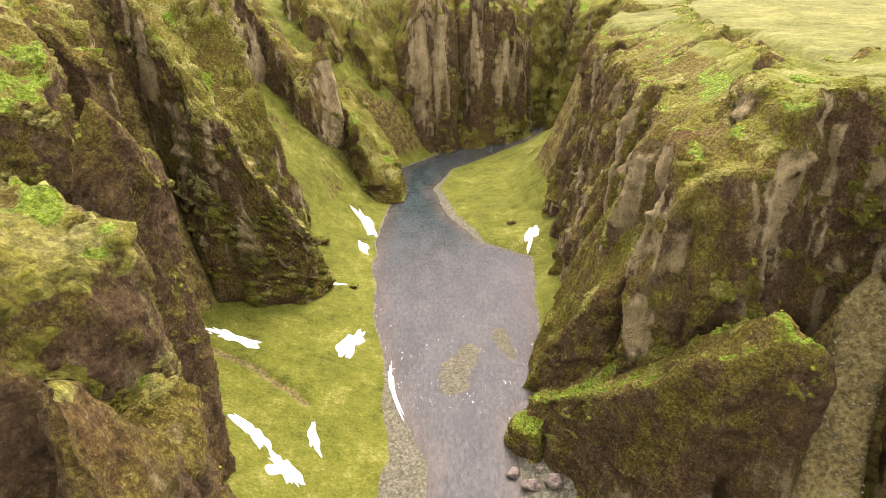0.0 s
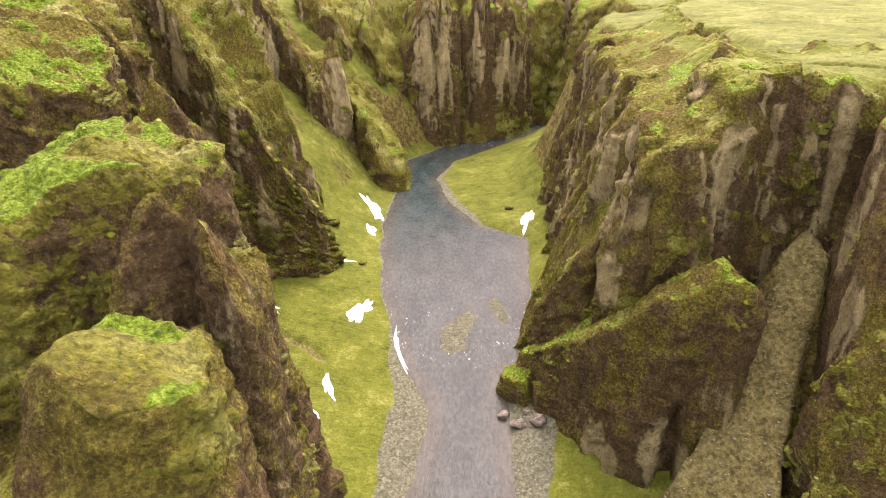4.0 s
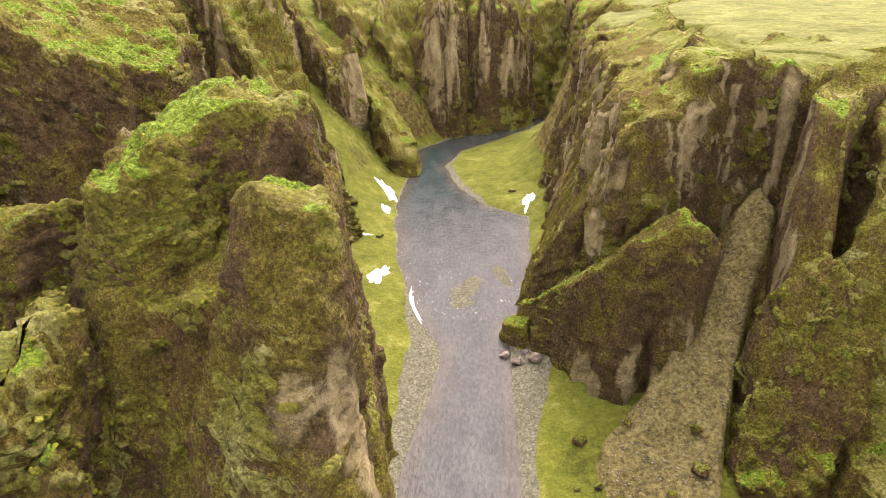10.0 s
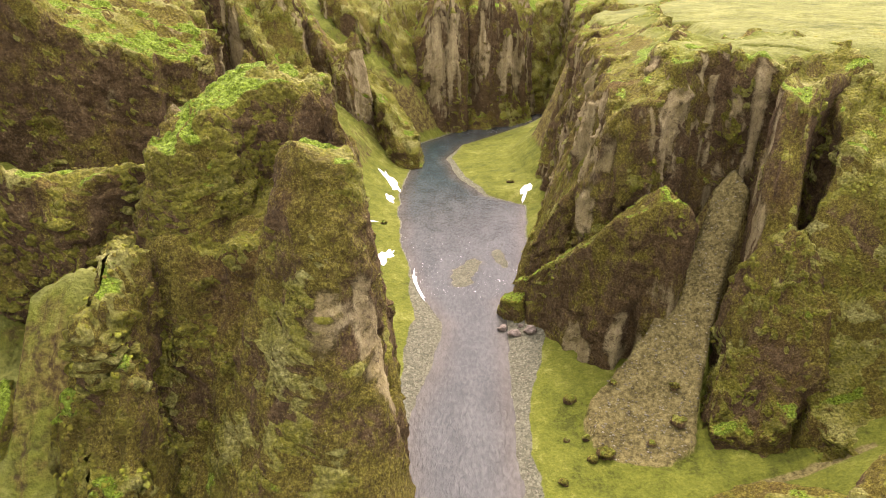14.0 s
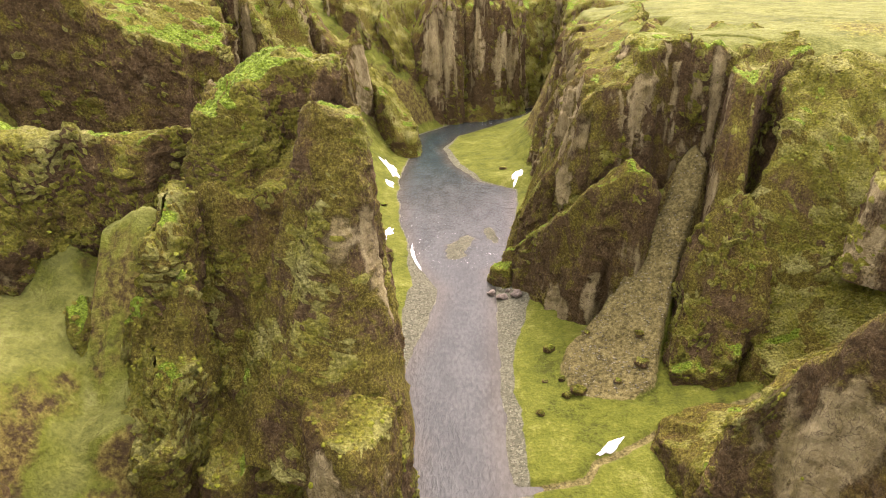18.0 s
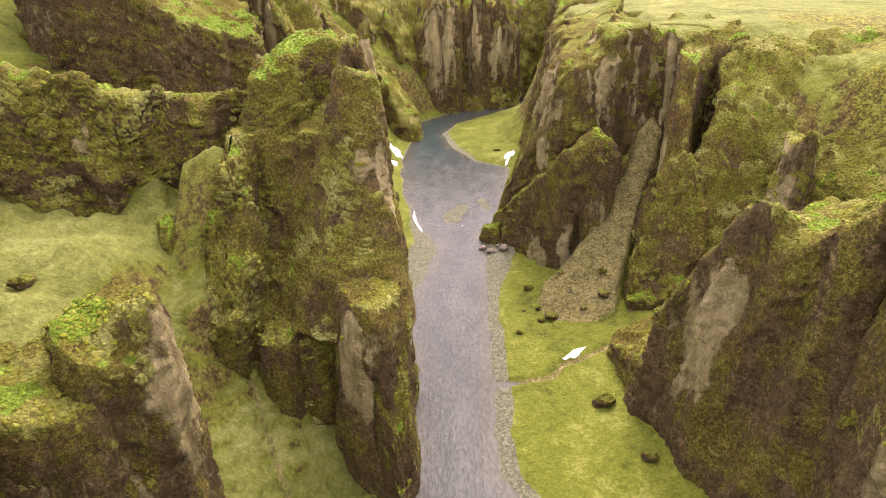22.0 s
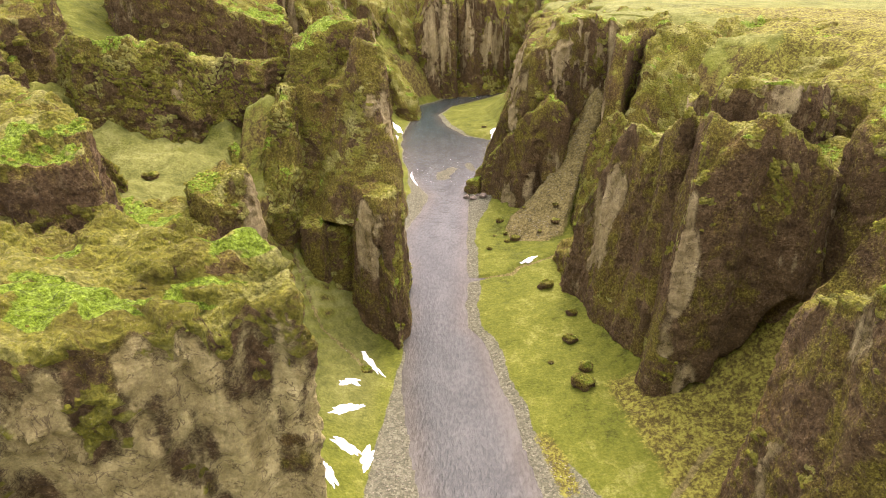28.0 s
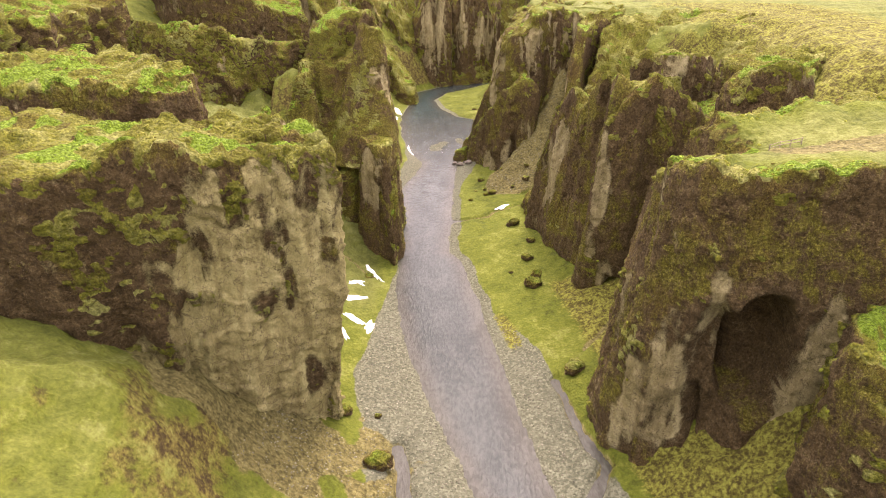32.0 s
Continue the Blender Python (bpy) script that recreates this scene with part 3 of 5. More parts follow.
def cushions(V, N, moss, cap, wall, count, body, scale=1.0):
    """Moss cushions on a rock mass: many small domes joined in one part."""
    rng = np.random.RandomState(count + len(V) % 997)
    faces = np.concatenate([wall, cap])
    mid = V[faces].mean(1)
    e1, e2 = V[faces[:, 2]] - V[faces[:, 0]], V[faces[:, 3]] - V[faces[:, 1]]
    area = 0.5 * np.linalg.norm(np.cross(e1, e2), axis=1)
    patch = smooth(-0.35, 0.35, fbm(mid / 3.5 + 8, 3))
    w = area * (moss[faces].mean(1) ** 1.5 * (0.15 + patch) + 0.001)
    pick = rng.choice(len(faces), count, p=w / w.sum())
    at, up = mid[pick], N[faces[pick, 0]] * 0.7 + np.array((0, 0, 0.5))
    up = up / np.linalg.norm(up, axis=1)[:, None]
    side = np.cross(up, (0.31, 0.94, 0.12))
    side = side / np.linalg.norm(side, axis=1)[:, None]
    fore = np.cross(up, side)
    size = (0.10 + 0.26 * rng.rand(count) ** 2) * scale
    k = 5
    a = np.arange(k) * 2 * np.pi / k
    ring = np.stack([np.cos(a), np.sin(a)], 1)
    tmpl = np.concatenate([np.c_[ring, np.full(k, -0.2)], np.c_[ring * 0.66, np.full(k, 0.28)], [[0, 0, 0.42]]])
    T = tmpl[None] * size[:, None, None] * (1 + 0.8 * (rng.rand(count, 2 * k + 1, 1) - 0.5))
    at = at + (rng.rand(count, 3) - 0.5) * 0.5
    P = at[:, None] + T[..., 0:1] * side[:, None] + T[..., 1:2] * fore[:, None] + T[..., 2:3] * up[:, None]
    i = np.arange(k)
    j = (i + 1) % k
    off = (np.arange(count) * (2 * k + 1))[:, None, None]
    quads = (np.stack([i, j, j + k, i + k], 1)[None] + off).reshape(-1, 4)
    tris = (np.stack([i + k, j + k, np.full(k, 2 * k)], 1)[None] + off).reshape(-1, 3)
    ob = mesh_grid("moss_cover", P.reshape(-1, 3) - np.array(body.location), quads, CUSHION, body, tris=tris)
    return tagged(ob, "small rounded moss cushions", kind="stuff")


def formation(name, label, rim, base, flare, mat, rough=1.0, lump=1.0, cell=0.6, dents=(), category="cliff", peaks=(), shag=0.5, scars=(), pleat=0.0, tufts=900, tuft=1.0, grassy=False, fresh=0.2, knob=0.5, turf_from=62.8):
    """A rock mass: a rim outline (x, y, top height, optional flare of its own), walls that flare to the base, a lumpy cap.
    shag: how thickly moss cushions cover ledges and slopes."""
    p = np.array([(*r[:3], r[3] if len(r) > 3 else flare) for r in rim], float)
    area = 0.5 * np.sum(p[:, 0] * np.roll(p[:, 1], -1) - np.roll(p[:, 0], -1) * p[:, 1])
    if area < 0:
        p = p[::-1]
    lip = min(0.8, 0.14 * math.sqrt(abs(area) / math.pi))
    seed = RNG.rand(3) * 40
    c = catmull(p, cell)
    m = len(c)
    tan = np.roll(c[:, :2], -3, 0) - np.roll(c[:, :2], 3, 0)
    nrm = np.stack([tan[:, 1], -tan[:, 0]], 1)
    for _ in range(2):
        nrm = (nrm + np.roll(nrm, 2, 0) + np.roll(nrm, -2, 0)) / 3
    nrm /= np.maximum(np.linalg.norm(nrm, axis=1), 1e-6)[:, None]
    q = np.stack([c[:, 0], c[:, 1], 0 * c[:, 0]], 1)
    zt = c[:, 2] + lump * (1.3 * fbm(q / 7 + seed, 3) + 0.7 * fbm(q / 2.2 + seed, 3) + 1.1 * (0.5 - np.abs(fbm(q / 4.5 + seed + 19, 2)) * 2) - 0.5)
    tall = max(zt.max() - base, 2)
    nv = max(6, int(tall / (cell * 1.15)))
    v = np.linspace(0, 1, nv)[:, None]
    z = zt[None] * (1 - v) + base * v
    fl = c[None, :, 3]
    off = fl * (0.3 * v + 0.7 * v ** 1.4) - lip * np.exp(-v * tall / (1.3 * lip))
    X, Y = c[None, :, 0] + nrm[None, :, 0] * off, c[None, :, 1] + nrm[None, :, 1] * off
    P = np.stack([X.ravel(), Y.ravel(), z.ravel()], 1)
    warp = np.stack([fbm(P / 6 + seed, 2), fbm(P / 6 + seed + 9, 2), fbm(P / 6 + seed + 23, 2)], 1)
    flute = fbm(P / (9, 9, 34) + seed, 3)
    rib = 1 - 2 * np.abs(fbm(P / (5.0, 5.0, 22) + seed + 5, 3))
    gap, val = cells((P + warp * 1.6) / (3.6, 3.6, 8.5) + seed)
    gap2, val2 = cells((P + warp) / (1.7, 1.7, 2.3) + seed + 7)
    block = val * 0.6 - 0.5 * (1 - smooth(0, 0.16, gap)) + 0.24 * val2 - 0.18 * (1 - smooth(0, 0.2, gap2))
    ledge = np.round(P[:, 2] / 3.7 + fbm(P / 11 + seed, 2) * 1.6)
    ledge = vnoise(np.stack([ledge * 3.7, P[:, 0] / 7, P[:, 1] / 7], 1) + seed)
    fold = fbm(P / (4.6, 4.6, 75) + warp * 0.12 + seed + 17, 3)
    calm = 1 - 0.65 * min(pleat, 1)
    arete = 1 - 2.6 * np.abs(fbm(P / (8.5, 8.5, 55) + warp * 0.1 + seed + 27, 2))
    pit = smooth(0.30, 0.75, vnoise(P / (1.3, 1.3, 1.0) + seed + 33))
    disp = rough * (1.5 * flute * (1 - 0.3 * min(pleat, 1)) + 1.5 * arete + 0.6 * rib * calm + 0.6 * block * calm + 0.4 * ledge * calm - 0.4 * pit) + pleat * 2.2 * (1 - 2.2 * np.abs(fold))
    disp *= np.clip(0.35 + (v * tall / 8), 0.35, 1).repeat(m, 1).ravel()
    hollow = np.zeros(len(P))
    for dx, dy, dz, wide, high, deep in dents:
        r2 = ((P[:, 0] - dx) ** 2 + (P[:, 1] - dy) ** 2) / wide ** 2 + ((P[:, 2] - dz) / high) ** 2
        sunk = 1 - smooth(0.45, 1.0, r2 + 0.2 * flute)
        disp -= deep * sunk
        hollow = np.maximum(hollow, (1 - smooth(0.9, 1.5, r2)) * min(1, deep / 5))
    NN = np.tile(nrm, (nv, 1))
    P[:, 0] += NN[:, 0] * disp
    P[:, 1] += NN[:, 1] * disp
    # cap: rings from the rim to the long axis
    top = P[:m].copy()
    cen = top[:, :2].mean(0)
    ev, ax = np.linalg.eigh(np.cov((top[:, :2] - cen).T))
    along = (top[:, :2] - cen) @ ax[:, 1]
    half = max(0.0, math.sqrt(max(ev[1], 0)) * 1.7 - math.sqrt(max(ev[0], 0)) * 1.5)
    target = cen + np.clip(along, -half, half)[:, None] * ax[:, 1]
    span = np.linalg.norm(top[:, :2] - target, axis=1)
    nr = max(3, int(np.percentile(span, 80) / (cell * 1.2)))
    s = np.linspace(0, 1, nr + 1)[1:]
    caps, inset = [], [np.zeros(nv * m)]
    ctrl = np.concatenate([p[:, :3], np.array(peaks, float).reshape(-1, 3)])
    for k in s:
        xy = top[:, :2] * (1 - k) + target * k
        w = 1 / (np.linalg.norm(xy[:, None] - ctrl[None, :, :2], axis=2) ** 2.5 + 0.5)
        zi = (w * ctrl[None, :, 2]).sum(1) / w.sum(1)
        zi = top[:, 2] * (1 - k) ** 2 + zi * (1 - (1 - k) ** 2)
        qq = np.stack([xy[:, 0], xy[:, 1], 0 * zi], 1)
        zi = zi + lump * min(1, k * 3) * (1.3 * fbm(qq / 5 + seed, 4) - 0.5) * (0.3 if grassy else 1.0)
        inset.append(k * span)
        caps.append(np.stack([xy[:, 0], xy[:, 1], zi], 1))
    V = np.concatenate([P] + caps)
    i = np.arange(m)
    j = (i + 1) % m
    wall = np.concatenate([np.stack([r * m + i, (r + 1) * m + i, (r + 1) * m + j, r * m + j], 1) for r in range(nv - 1)])
    start = nv * m
    prev, rings = i, []
    for k in range(nr):
        cur = start + k * m + i
        rings.append(np.stack([prev, prev[j], cur[j], cur], 1))
        prev = cur
    cap = np.concatenate(rings)
    N = normals_of(V, np.concatenate([wall, cap]))
    # moss cushions: rounded lumps in strings along the ledges, in patches and where the surface leans back
    swell = max(1.0, cell / 0.42)
    bend = np.stack([vnoise(V / 1.8), vnoise(V / 1.8 + 5), 0.6 * vnoise(V / 2.4 + 9)], 1)
    gapm, valm = cells((V + 0.6 * bend) / (1.9 * swell, 1.9 * swell, 1.05 * swell) + seed)
    spread = fbm(V / 9 + seed + 31, 3)
    gapn, _ = cells(V / (0.95, 0.95, 0.75) + seed + 3)
    drape = 0.55 * fbm(V / (7, 7, 11) + seed + 3, 3) + 0.35 * fbm(V / (2.6, 2.6, 2.0) + seed + 13, 2)
    moss = smooth(0.66 - 0.72 * shag, 0.98 - 0.72 * shag, 0.9 * N[:, 2] + drape + 0.22 * valm)
    moss[:nv * m] *= 1 - 0.95 * hollow
    inset = np.concatenate(inset)
    flat = smooth(0.55, 0.85, N[:, 2])
    cush = moss * ((0.35 + 0.75 * knob) * swell * (1 - 0.65 * flat) * smooth(0, 0.5, gapm) * (0.75 + 0.35 * valm) + 0.16 * smooth(0, 0.5, gapn) + 0.5 * fbm(V / 2.6 + seed + 2, 3)) * min(lump, 1)
    if grassy:
        cush = cush * (1 - 0.9 * smooth(1, 6, inset))
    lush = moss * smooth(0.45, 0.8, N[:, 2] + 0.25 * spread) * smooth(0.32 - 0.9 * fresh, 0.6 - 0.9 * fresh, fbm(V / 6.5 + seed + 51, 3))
    lean = N[:, 2] + 0.35 * spread
    shelter = np.zeros(len(V))
    shelter[:nv * m] = hollow
    # moss thins in the gaps; the bare brown stands in for shade between lumps
    moss = smooth(0.15, 0.55, moss) * (1 - (0.3 + 0.5 * knob) * (1 - 0.7 * flat) * (1 - smooth(0.03, 0.30, gapm))) * (0.8 + 0.2 * smooth(0.03, 0.22, gapn))
    run = fbm(V / (2.2, 2.2, 9) + seed, 3)
    scar = np.zeros(len(V))
    for dx, dy, dz, wide, high in scars:
        r2 = ((V[:, 0] - dx) ** 2 + (V[:, 1] - dy) ** 2) / wide ** 2 + ((V[:, 2] - dz) / high) ** 2
        scar = np.maximum(scar, 1 - smooth(0.35, 1.2, r2 + 0.75 * run + 0.5 * fbm(V / 5 + seed + 71, 3)))
    if pleat:
        band = fbm(V / (4.2, 4.2, 70) + seed + 41, 3) + 0.15 * run
        scar = np.maximum(scar, smooth(0.34, 0.5, band) * smooth(base + 8, base + 22, V[:, 2]) * 0.85)
        crest = np.zeros(len(V))
        crest[:nv * m] = 1 - smooth(0.02, 0.11, np.abs(fold))
        scar = np.maximum(scar, crest * smooth(-0.25, 0.15, fbm(V / (9, 9, 26) + seed + 61, 2)) * 0.9)
    scar *= 1 - smooth(0.3, 0.6, N[:, 2])
    grit = 0.30 * fbm(V / 0.9 + seed, 2) * (1 - 0.6 * moss)
    V = V + N * (cush + grit)[:, None]
    body = new(name)
    body.location = (cen[0], cen[1], base)
    tagged(body, label, category)
    pieces = [("rock_face", wall, "", mat)]
    if grassy:
        turf = ((inset + 2.2 * spread)[cap].mean(1) > 2.2) & (V[cap][:, :, 2].mean(1) > turf_from)
        pieces += [("moss_cap", cap[~turf], "mossy fringe of the clifftop", mat), ("grass_top", cap[turf], "pale grass on the clifftop", GROUND)]
    else:
        pieces += [("moss_cap", cap, "mossy top with rounded green cushions", mat)]
    for part_name, faces, words, skin in pieces:
        if not len(faces):
            continue
        used, idx = np.unique(faces, return_inverse=True)
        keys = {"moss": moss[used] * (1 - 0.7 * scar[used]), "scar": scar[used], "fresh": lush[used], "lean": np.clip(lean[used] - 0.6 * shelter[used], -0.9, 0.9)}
        if skin is GROUND:
            trail = 1 - smooth(0.5, 1.0, np.abs(V[used][:, 1] + 94 + 2.5 * spread[used]) / 4.5) if name == "cave_cliff" else np.zeros(len(used))
            # clifftop grass pales inward from the rim, matching the plateau's painted haze
            keys = {"gravel": np.zeros(len(used)), "scree": 0.8 * trail * smooth(66, 72, V[used][:, 0]), "dry": 0.5 * smooth(3, 9, inset[used] + 2.5 * spread[used])}
        ob = mesh_grid(part_name, V[used] - np.array(body.location), idx.reshape(-1, 4), skin, body, keys)
        tagged(ob, words)
    if tufts:
        cushions(V, N, moss * (1 - scar) * (1 - smooth(2, 5, inset) if grassy else 1), cap, wall, int(tufts * 0.45), body, 1.25 * tuft)
    return body


FLUTED = "fluted dark cliff with grey vertical streaks below the plateau rim"
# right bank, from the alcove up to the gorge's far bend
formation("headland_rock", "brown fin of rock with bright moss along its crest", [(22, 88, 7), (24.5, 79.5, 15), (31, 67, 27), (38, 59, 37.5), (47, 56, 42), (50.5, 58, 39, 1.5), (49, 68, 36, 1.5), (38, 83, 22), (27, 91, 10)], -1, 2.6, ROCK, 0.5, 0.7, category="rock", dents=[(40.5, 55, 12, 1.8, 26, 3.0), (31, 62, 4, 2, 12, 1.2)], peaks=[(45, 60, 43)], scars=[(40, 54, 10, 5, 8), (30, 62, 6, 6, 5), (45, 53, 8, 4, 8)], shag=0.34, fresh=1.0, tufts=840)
formation("shore_rock", "low green mossy rock at the water's edge", [(17.5, 86.5, 4), (18, 82, 5), (21, 79.5, 6), (23.5, 83, 7), (21.5, 90, 4)], -1, 1.2, ROCK_MOSSY, 0.3, 0.5, category="rock", shag=0.9, fresh=0.9, tufts=200, cell=0.4)
formation("cliff_pillar", "tall dark cliff pillar with a pale streaked face", [(37, 75, 55), (43, 71.5, 57), (52, 78, 62), (56, 89, 65), (43, 93, 60), (37, 84, 56)], 0, 6, ROCK, 0.7, fresh=0.1, scars=[(36, 76, 33, 4, 20), (34, 82, 50, 3, 14)], shag=0.45, tufts=630, pleat=1.0)
formation("canyon_cliff", FLUTED, [(41, 92, 58), (56, 89, 66), (61, 108, 66), (46, 113, 60), (41, 102, 59)], 0, 10, ROCK, 0.9, scars=[(37, 94, 46, 2.5, 16), (36, 102, 40, 3, 20)], shag=0.28, tufts=630, pleat=1.0, grassy=True)
formation("canyon_cliff", FLUTED, [(45, 112, 59), (61, 108, 66), (66, 135, 66), (49, 141, 59), (44, 125, 58)], 0, 11, ROCK, 0.9, scars=[(39, 116, 40, 3, 18), (41, 128, 44, 3, 18)], shag=0.28, tufts=630, pleat=1.0, grassy=True)
formation("canyon_cliff", "dark canyon cliff above the green river bar", [(49, 140, 59), (66, 136, 66), (74, 175, 66), (56, 181, 59), (50, 160, 58)], 0, 11, ROCK, scars=[(46, 146, 44, 3, 18)], shag=0.28, tufts=630, pleat=1.0, grassy=True)
formation("canyon_cliff", "dark canyon cliff above the green river bar", [(52, 180, 59), (74, 175, 66), (90, 232, 66), (66, 238, 60), (55, 206, 59)], 0, 11, ROCK, shag=0.28, tufts=630, pleat=1.0, grassy=True)
formation("canyon_cliff", "far cliff over the white rapids", [(75, 240, 66), (95, 235, 66), (125, 310, 66), (104, 330, 66), (86, 290, 65)], 0, 14, ROCK, cell=1.1, tufts=630, shag=0.28, pleat=1.0, grassy=True)
formation("mossy_buttress", "brown mossy buttress at the foot of the cliff", [(27, 108, 14), (26, 98, 14), (29, 88, 28), (33, 82, 38), (39, 84, 42), (39, 100, 42), (34, 110, 30)], -1, 3, ROCK_MOSSY, 0.6, shag=0.3, tufts=840)
formation("alcove_cliff", "shaded alcove wall above a scree chute", [(54, 88, 66), (58, 83, 65), (64, 77, 65), (70, 74, 65), (86, 79, 65), (88, 104, 66), (58, 104, 66)], 8, 2, ROCK, 0.6, shag=0.5, pleat=0.5, grassy=True)
formation("alcove_cliff", "dark mossy wall beside the alcove", [(49, 76, 63), (56, 80, 65), (62, 80, 65), (62, 96, 66), (50, 94, 66)], 12, 5, ROCK, 0.8, shag=0.4, pleat=0.5, grassy=True)
formation("cliff_fin", "sharp cliff fin with a pale edge and a green crest", [(65.5, 68, 62), (64.3, 63, 60), (62.5, 57, 50), (60.5, 51, 38), (63.5, 49, 38), (67, 56, 51), (69.5, 61, 59), (73, 64, 62), (84, 70, 65), (80, 77, 65)], 12, 1, ROCK, 0.4, 0.7, scars=[(63, 64, 50, 3, 14), (61, 55, 34, 3, 9)], shag=0.6, tufts=630)
formation("mossy_knoll", "rugged mossy knoll above the grass floor", [(58, 50, 32), (53, 42, 18), (51.5, 36, 9), (56, 31, 8), (63, 32, 15), (68, 39, 28), (67, 47, 37), (62, 51, 38)], 1, 1.5, ROCK, 0.8, shag=0.55, category="rock", tufts=1200, tuft=0.7, cell=0.45, knob=1.0)
formation("mossy_hillside", "steep mossy hillside with brown gullies below the plateau", [(63, 40, 24), (66, 28, 13), (78, 15, 14), (95, 8, 32), (116, 20, 54), (126, 50, 65), (110, 68, 66), (84, 66, 64), (72, 56, 52)], 2, 3, ROCK_MOSSY, 0.8, 1.3, shag=0.95, category="hillside", tufts=4900, cell=0.55, knob=0.4)
formation("hill_spur", "grassy rock spur under the plateau", [(72, 58, 56), (76, 50, 46), (80, 44, 42), (84, 48, 48), (86, 58, 58), (92, 66, 64), (78, 68, 63)], 22, 4, ROCK_MOSSY, 0.8, shag=0.9, tufts=1050, knob=1.0)
formation("rock_pinnacle", "small dark pinnacle on the grassy hillside", [(81, 33, 46), (83, 31, 49), (86, 34, 47), (85, 40, 46), (82, 39, 46)], 28, 2.5, ROCK_BARE, 0.4, 0.5, category="rock")
formation("rock_pinnacle", "small dark pinnacle on the grassy hillside", [(86, 58, 58), (89, 57, 61), (93, 62, 61), (88, 64, 60)], 42, 2.5, ROCK, 0.4, 0.5, category="rock")
formation("low_rock", "low mossy rock step beside a dry stream bed", [(42, 13, 8), (46, 19, 10), (53, 18, 13), (60, 12, 17), (60, 0, 22), (46, -1, 16)], 0, 1.5, ROCK_MOSSY, 0.6, 0.6, category="rock", tufts=489)
formation("river_cliff", "dark cliff with a pale scar and a jagged mossy crest", [(46, -1, 26), (48.5, -8, 42), (49.8, -13, 50), (50.3, -17, 52), (51.5, -20, 46), (53, -25, 51), (54.3, -33, 57), (59, -33, 55), (70, -16, 52), (66, 0, 44), (54, 4, 32)], 1, 4.5, ROCK, 0.45, 0.8, scars=[(46.5, -13, 30, 9, 13), (47, -31, 30, 3, 18)], shag=0.25, tufts=1400, pleat=0, cell=0.5)
formation("leaning_slab", "huge brown rock slab, undercut at its foot", [(54, -45, 49, 4), (58.5, -46.5, 55.5, 3), (62, -47, 57, 2), (65, -46, 59.5, 1), (69, -48, 56, 0), (73, -49, 53, 0), (80, -40, 48), (84, -30, 46), (70, -26, 52), (57, -34, 56), (56.5, -40, 58.4)], 2, 4, ROCK, 0.3, 0.6, category="rock", dents=[(59.5, -51, 0, 5, 11, 8), (66.5, -51, 3, 6, 18, 12), (74, -50, 6, 8, 25, 14), (81, -45, 8, 9, 28, 12)], scars=[(56, -52, 10, 4, 8), (60.5, -52.5, 20, 2.6, 5), (64.5, -52, 28, 2.6, 5), (69, -51.5, 35, 3, 5), (54, -47, 30, 2.5, 18)], shag=0.4, tufts=1400, cell=0.5)
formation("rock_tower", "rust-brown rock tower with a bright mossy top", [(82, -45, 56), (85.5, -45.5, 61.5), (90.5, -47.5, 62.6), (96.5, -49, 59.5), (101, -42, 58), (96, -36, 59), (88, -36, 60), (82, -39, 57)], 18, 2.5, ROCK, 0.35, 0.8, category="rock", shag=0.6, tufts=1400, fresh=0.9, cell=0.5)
formation("rock_saddle", "low brown rock saddle between the towers", [(75, -42, 49), (82, -42, 48), (88, -36, 49), (90, -28, 51), (82, -26, 50), (74, -34, 49)], 18, 3, ROCK_BARE, 0.5, 0.7, category="rock", shag=0.4, tufts=600)
formation("rock_tower", "row of grey rock towers with mossy tops", [(64, -26, 61), (75, -32, 62), (86, -22, 60), (80, -12, 60), (66, -18, 61)], 20, 2, ROCK_BARE, shag=0.6, tufts=1260)
formation("rock_tower", "broken mossy crag on the hillside", [(90, -21, 58), (105, -30, 58), (118, -15, 61), (96, -6, 60)], 25, 3, ROCK_MOSSY, shag=0.6, tufts=1260)
CAVE_CLIFF = formation("cave_cliff", "brown cliff with a dark cave under its overhang", [(54, -83, 47, 6), (53, -97, 56, 7), (59, -106, 57, 5), (72, -108, 57), (95, -116, 59), (120, -112, 62), (120, -80, 64), (85, -74, 60), (66, -78, 57), (58, -76, 46)], 1, 4.5, ROCK, 0.42, 0.9, dents=[(65.5, -110, 27, 6, 13, 11), (60, -108, 20, 6, 17, 6), (56, -107, 10, 5, 9, 3)], scars=[(54, -106, 20, 5, 13), (50, -101, 12, 4, 10), (70.5, -110, 24, 2.5, 14), (59, -104, 34, 3, 10), (46, -90, 30, 5, 16), (47, -104, 14, 5, 9), (73, -110, 28, 3, 14), (52, -107, 22, 3, 14), (80, -114, 26, 4, 14)], shag=0.45, knob=0.8, fresh=0.4, tufts=3500, cell=0.45, grassy=True, turf_from=54)
formation("near_crag", "rust-brown mossy crag by the cave", [(67.5, -120.5, 36), (66.5, -124, 40), (72, -133, 42), (100, -130, 46), (100, -112, 46), (80, -113, 41), (71, -117, 39)], 4, 1.5, ROCK, 0.6, shag=0.6, tufts=1400, knob=0.8, fresh=0.5)
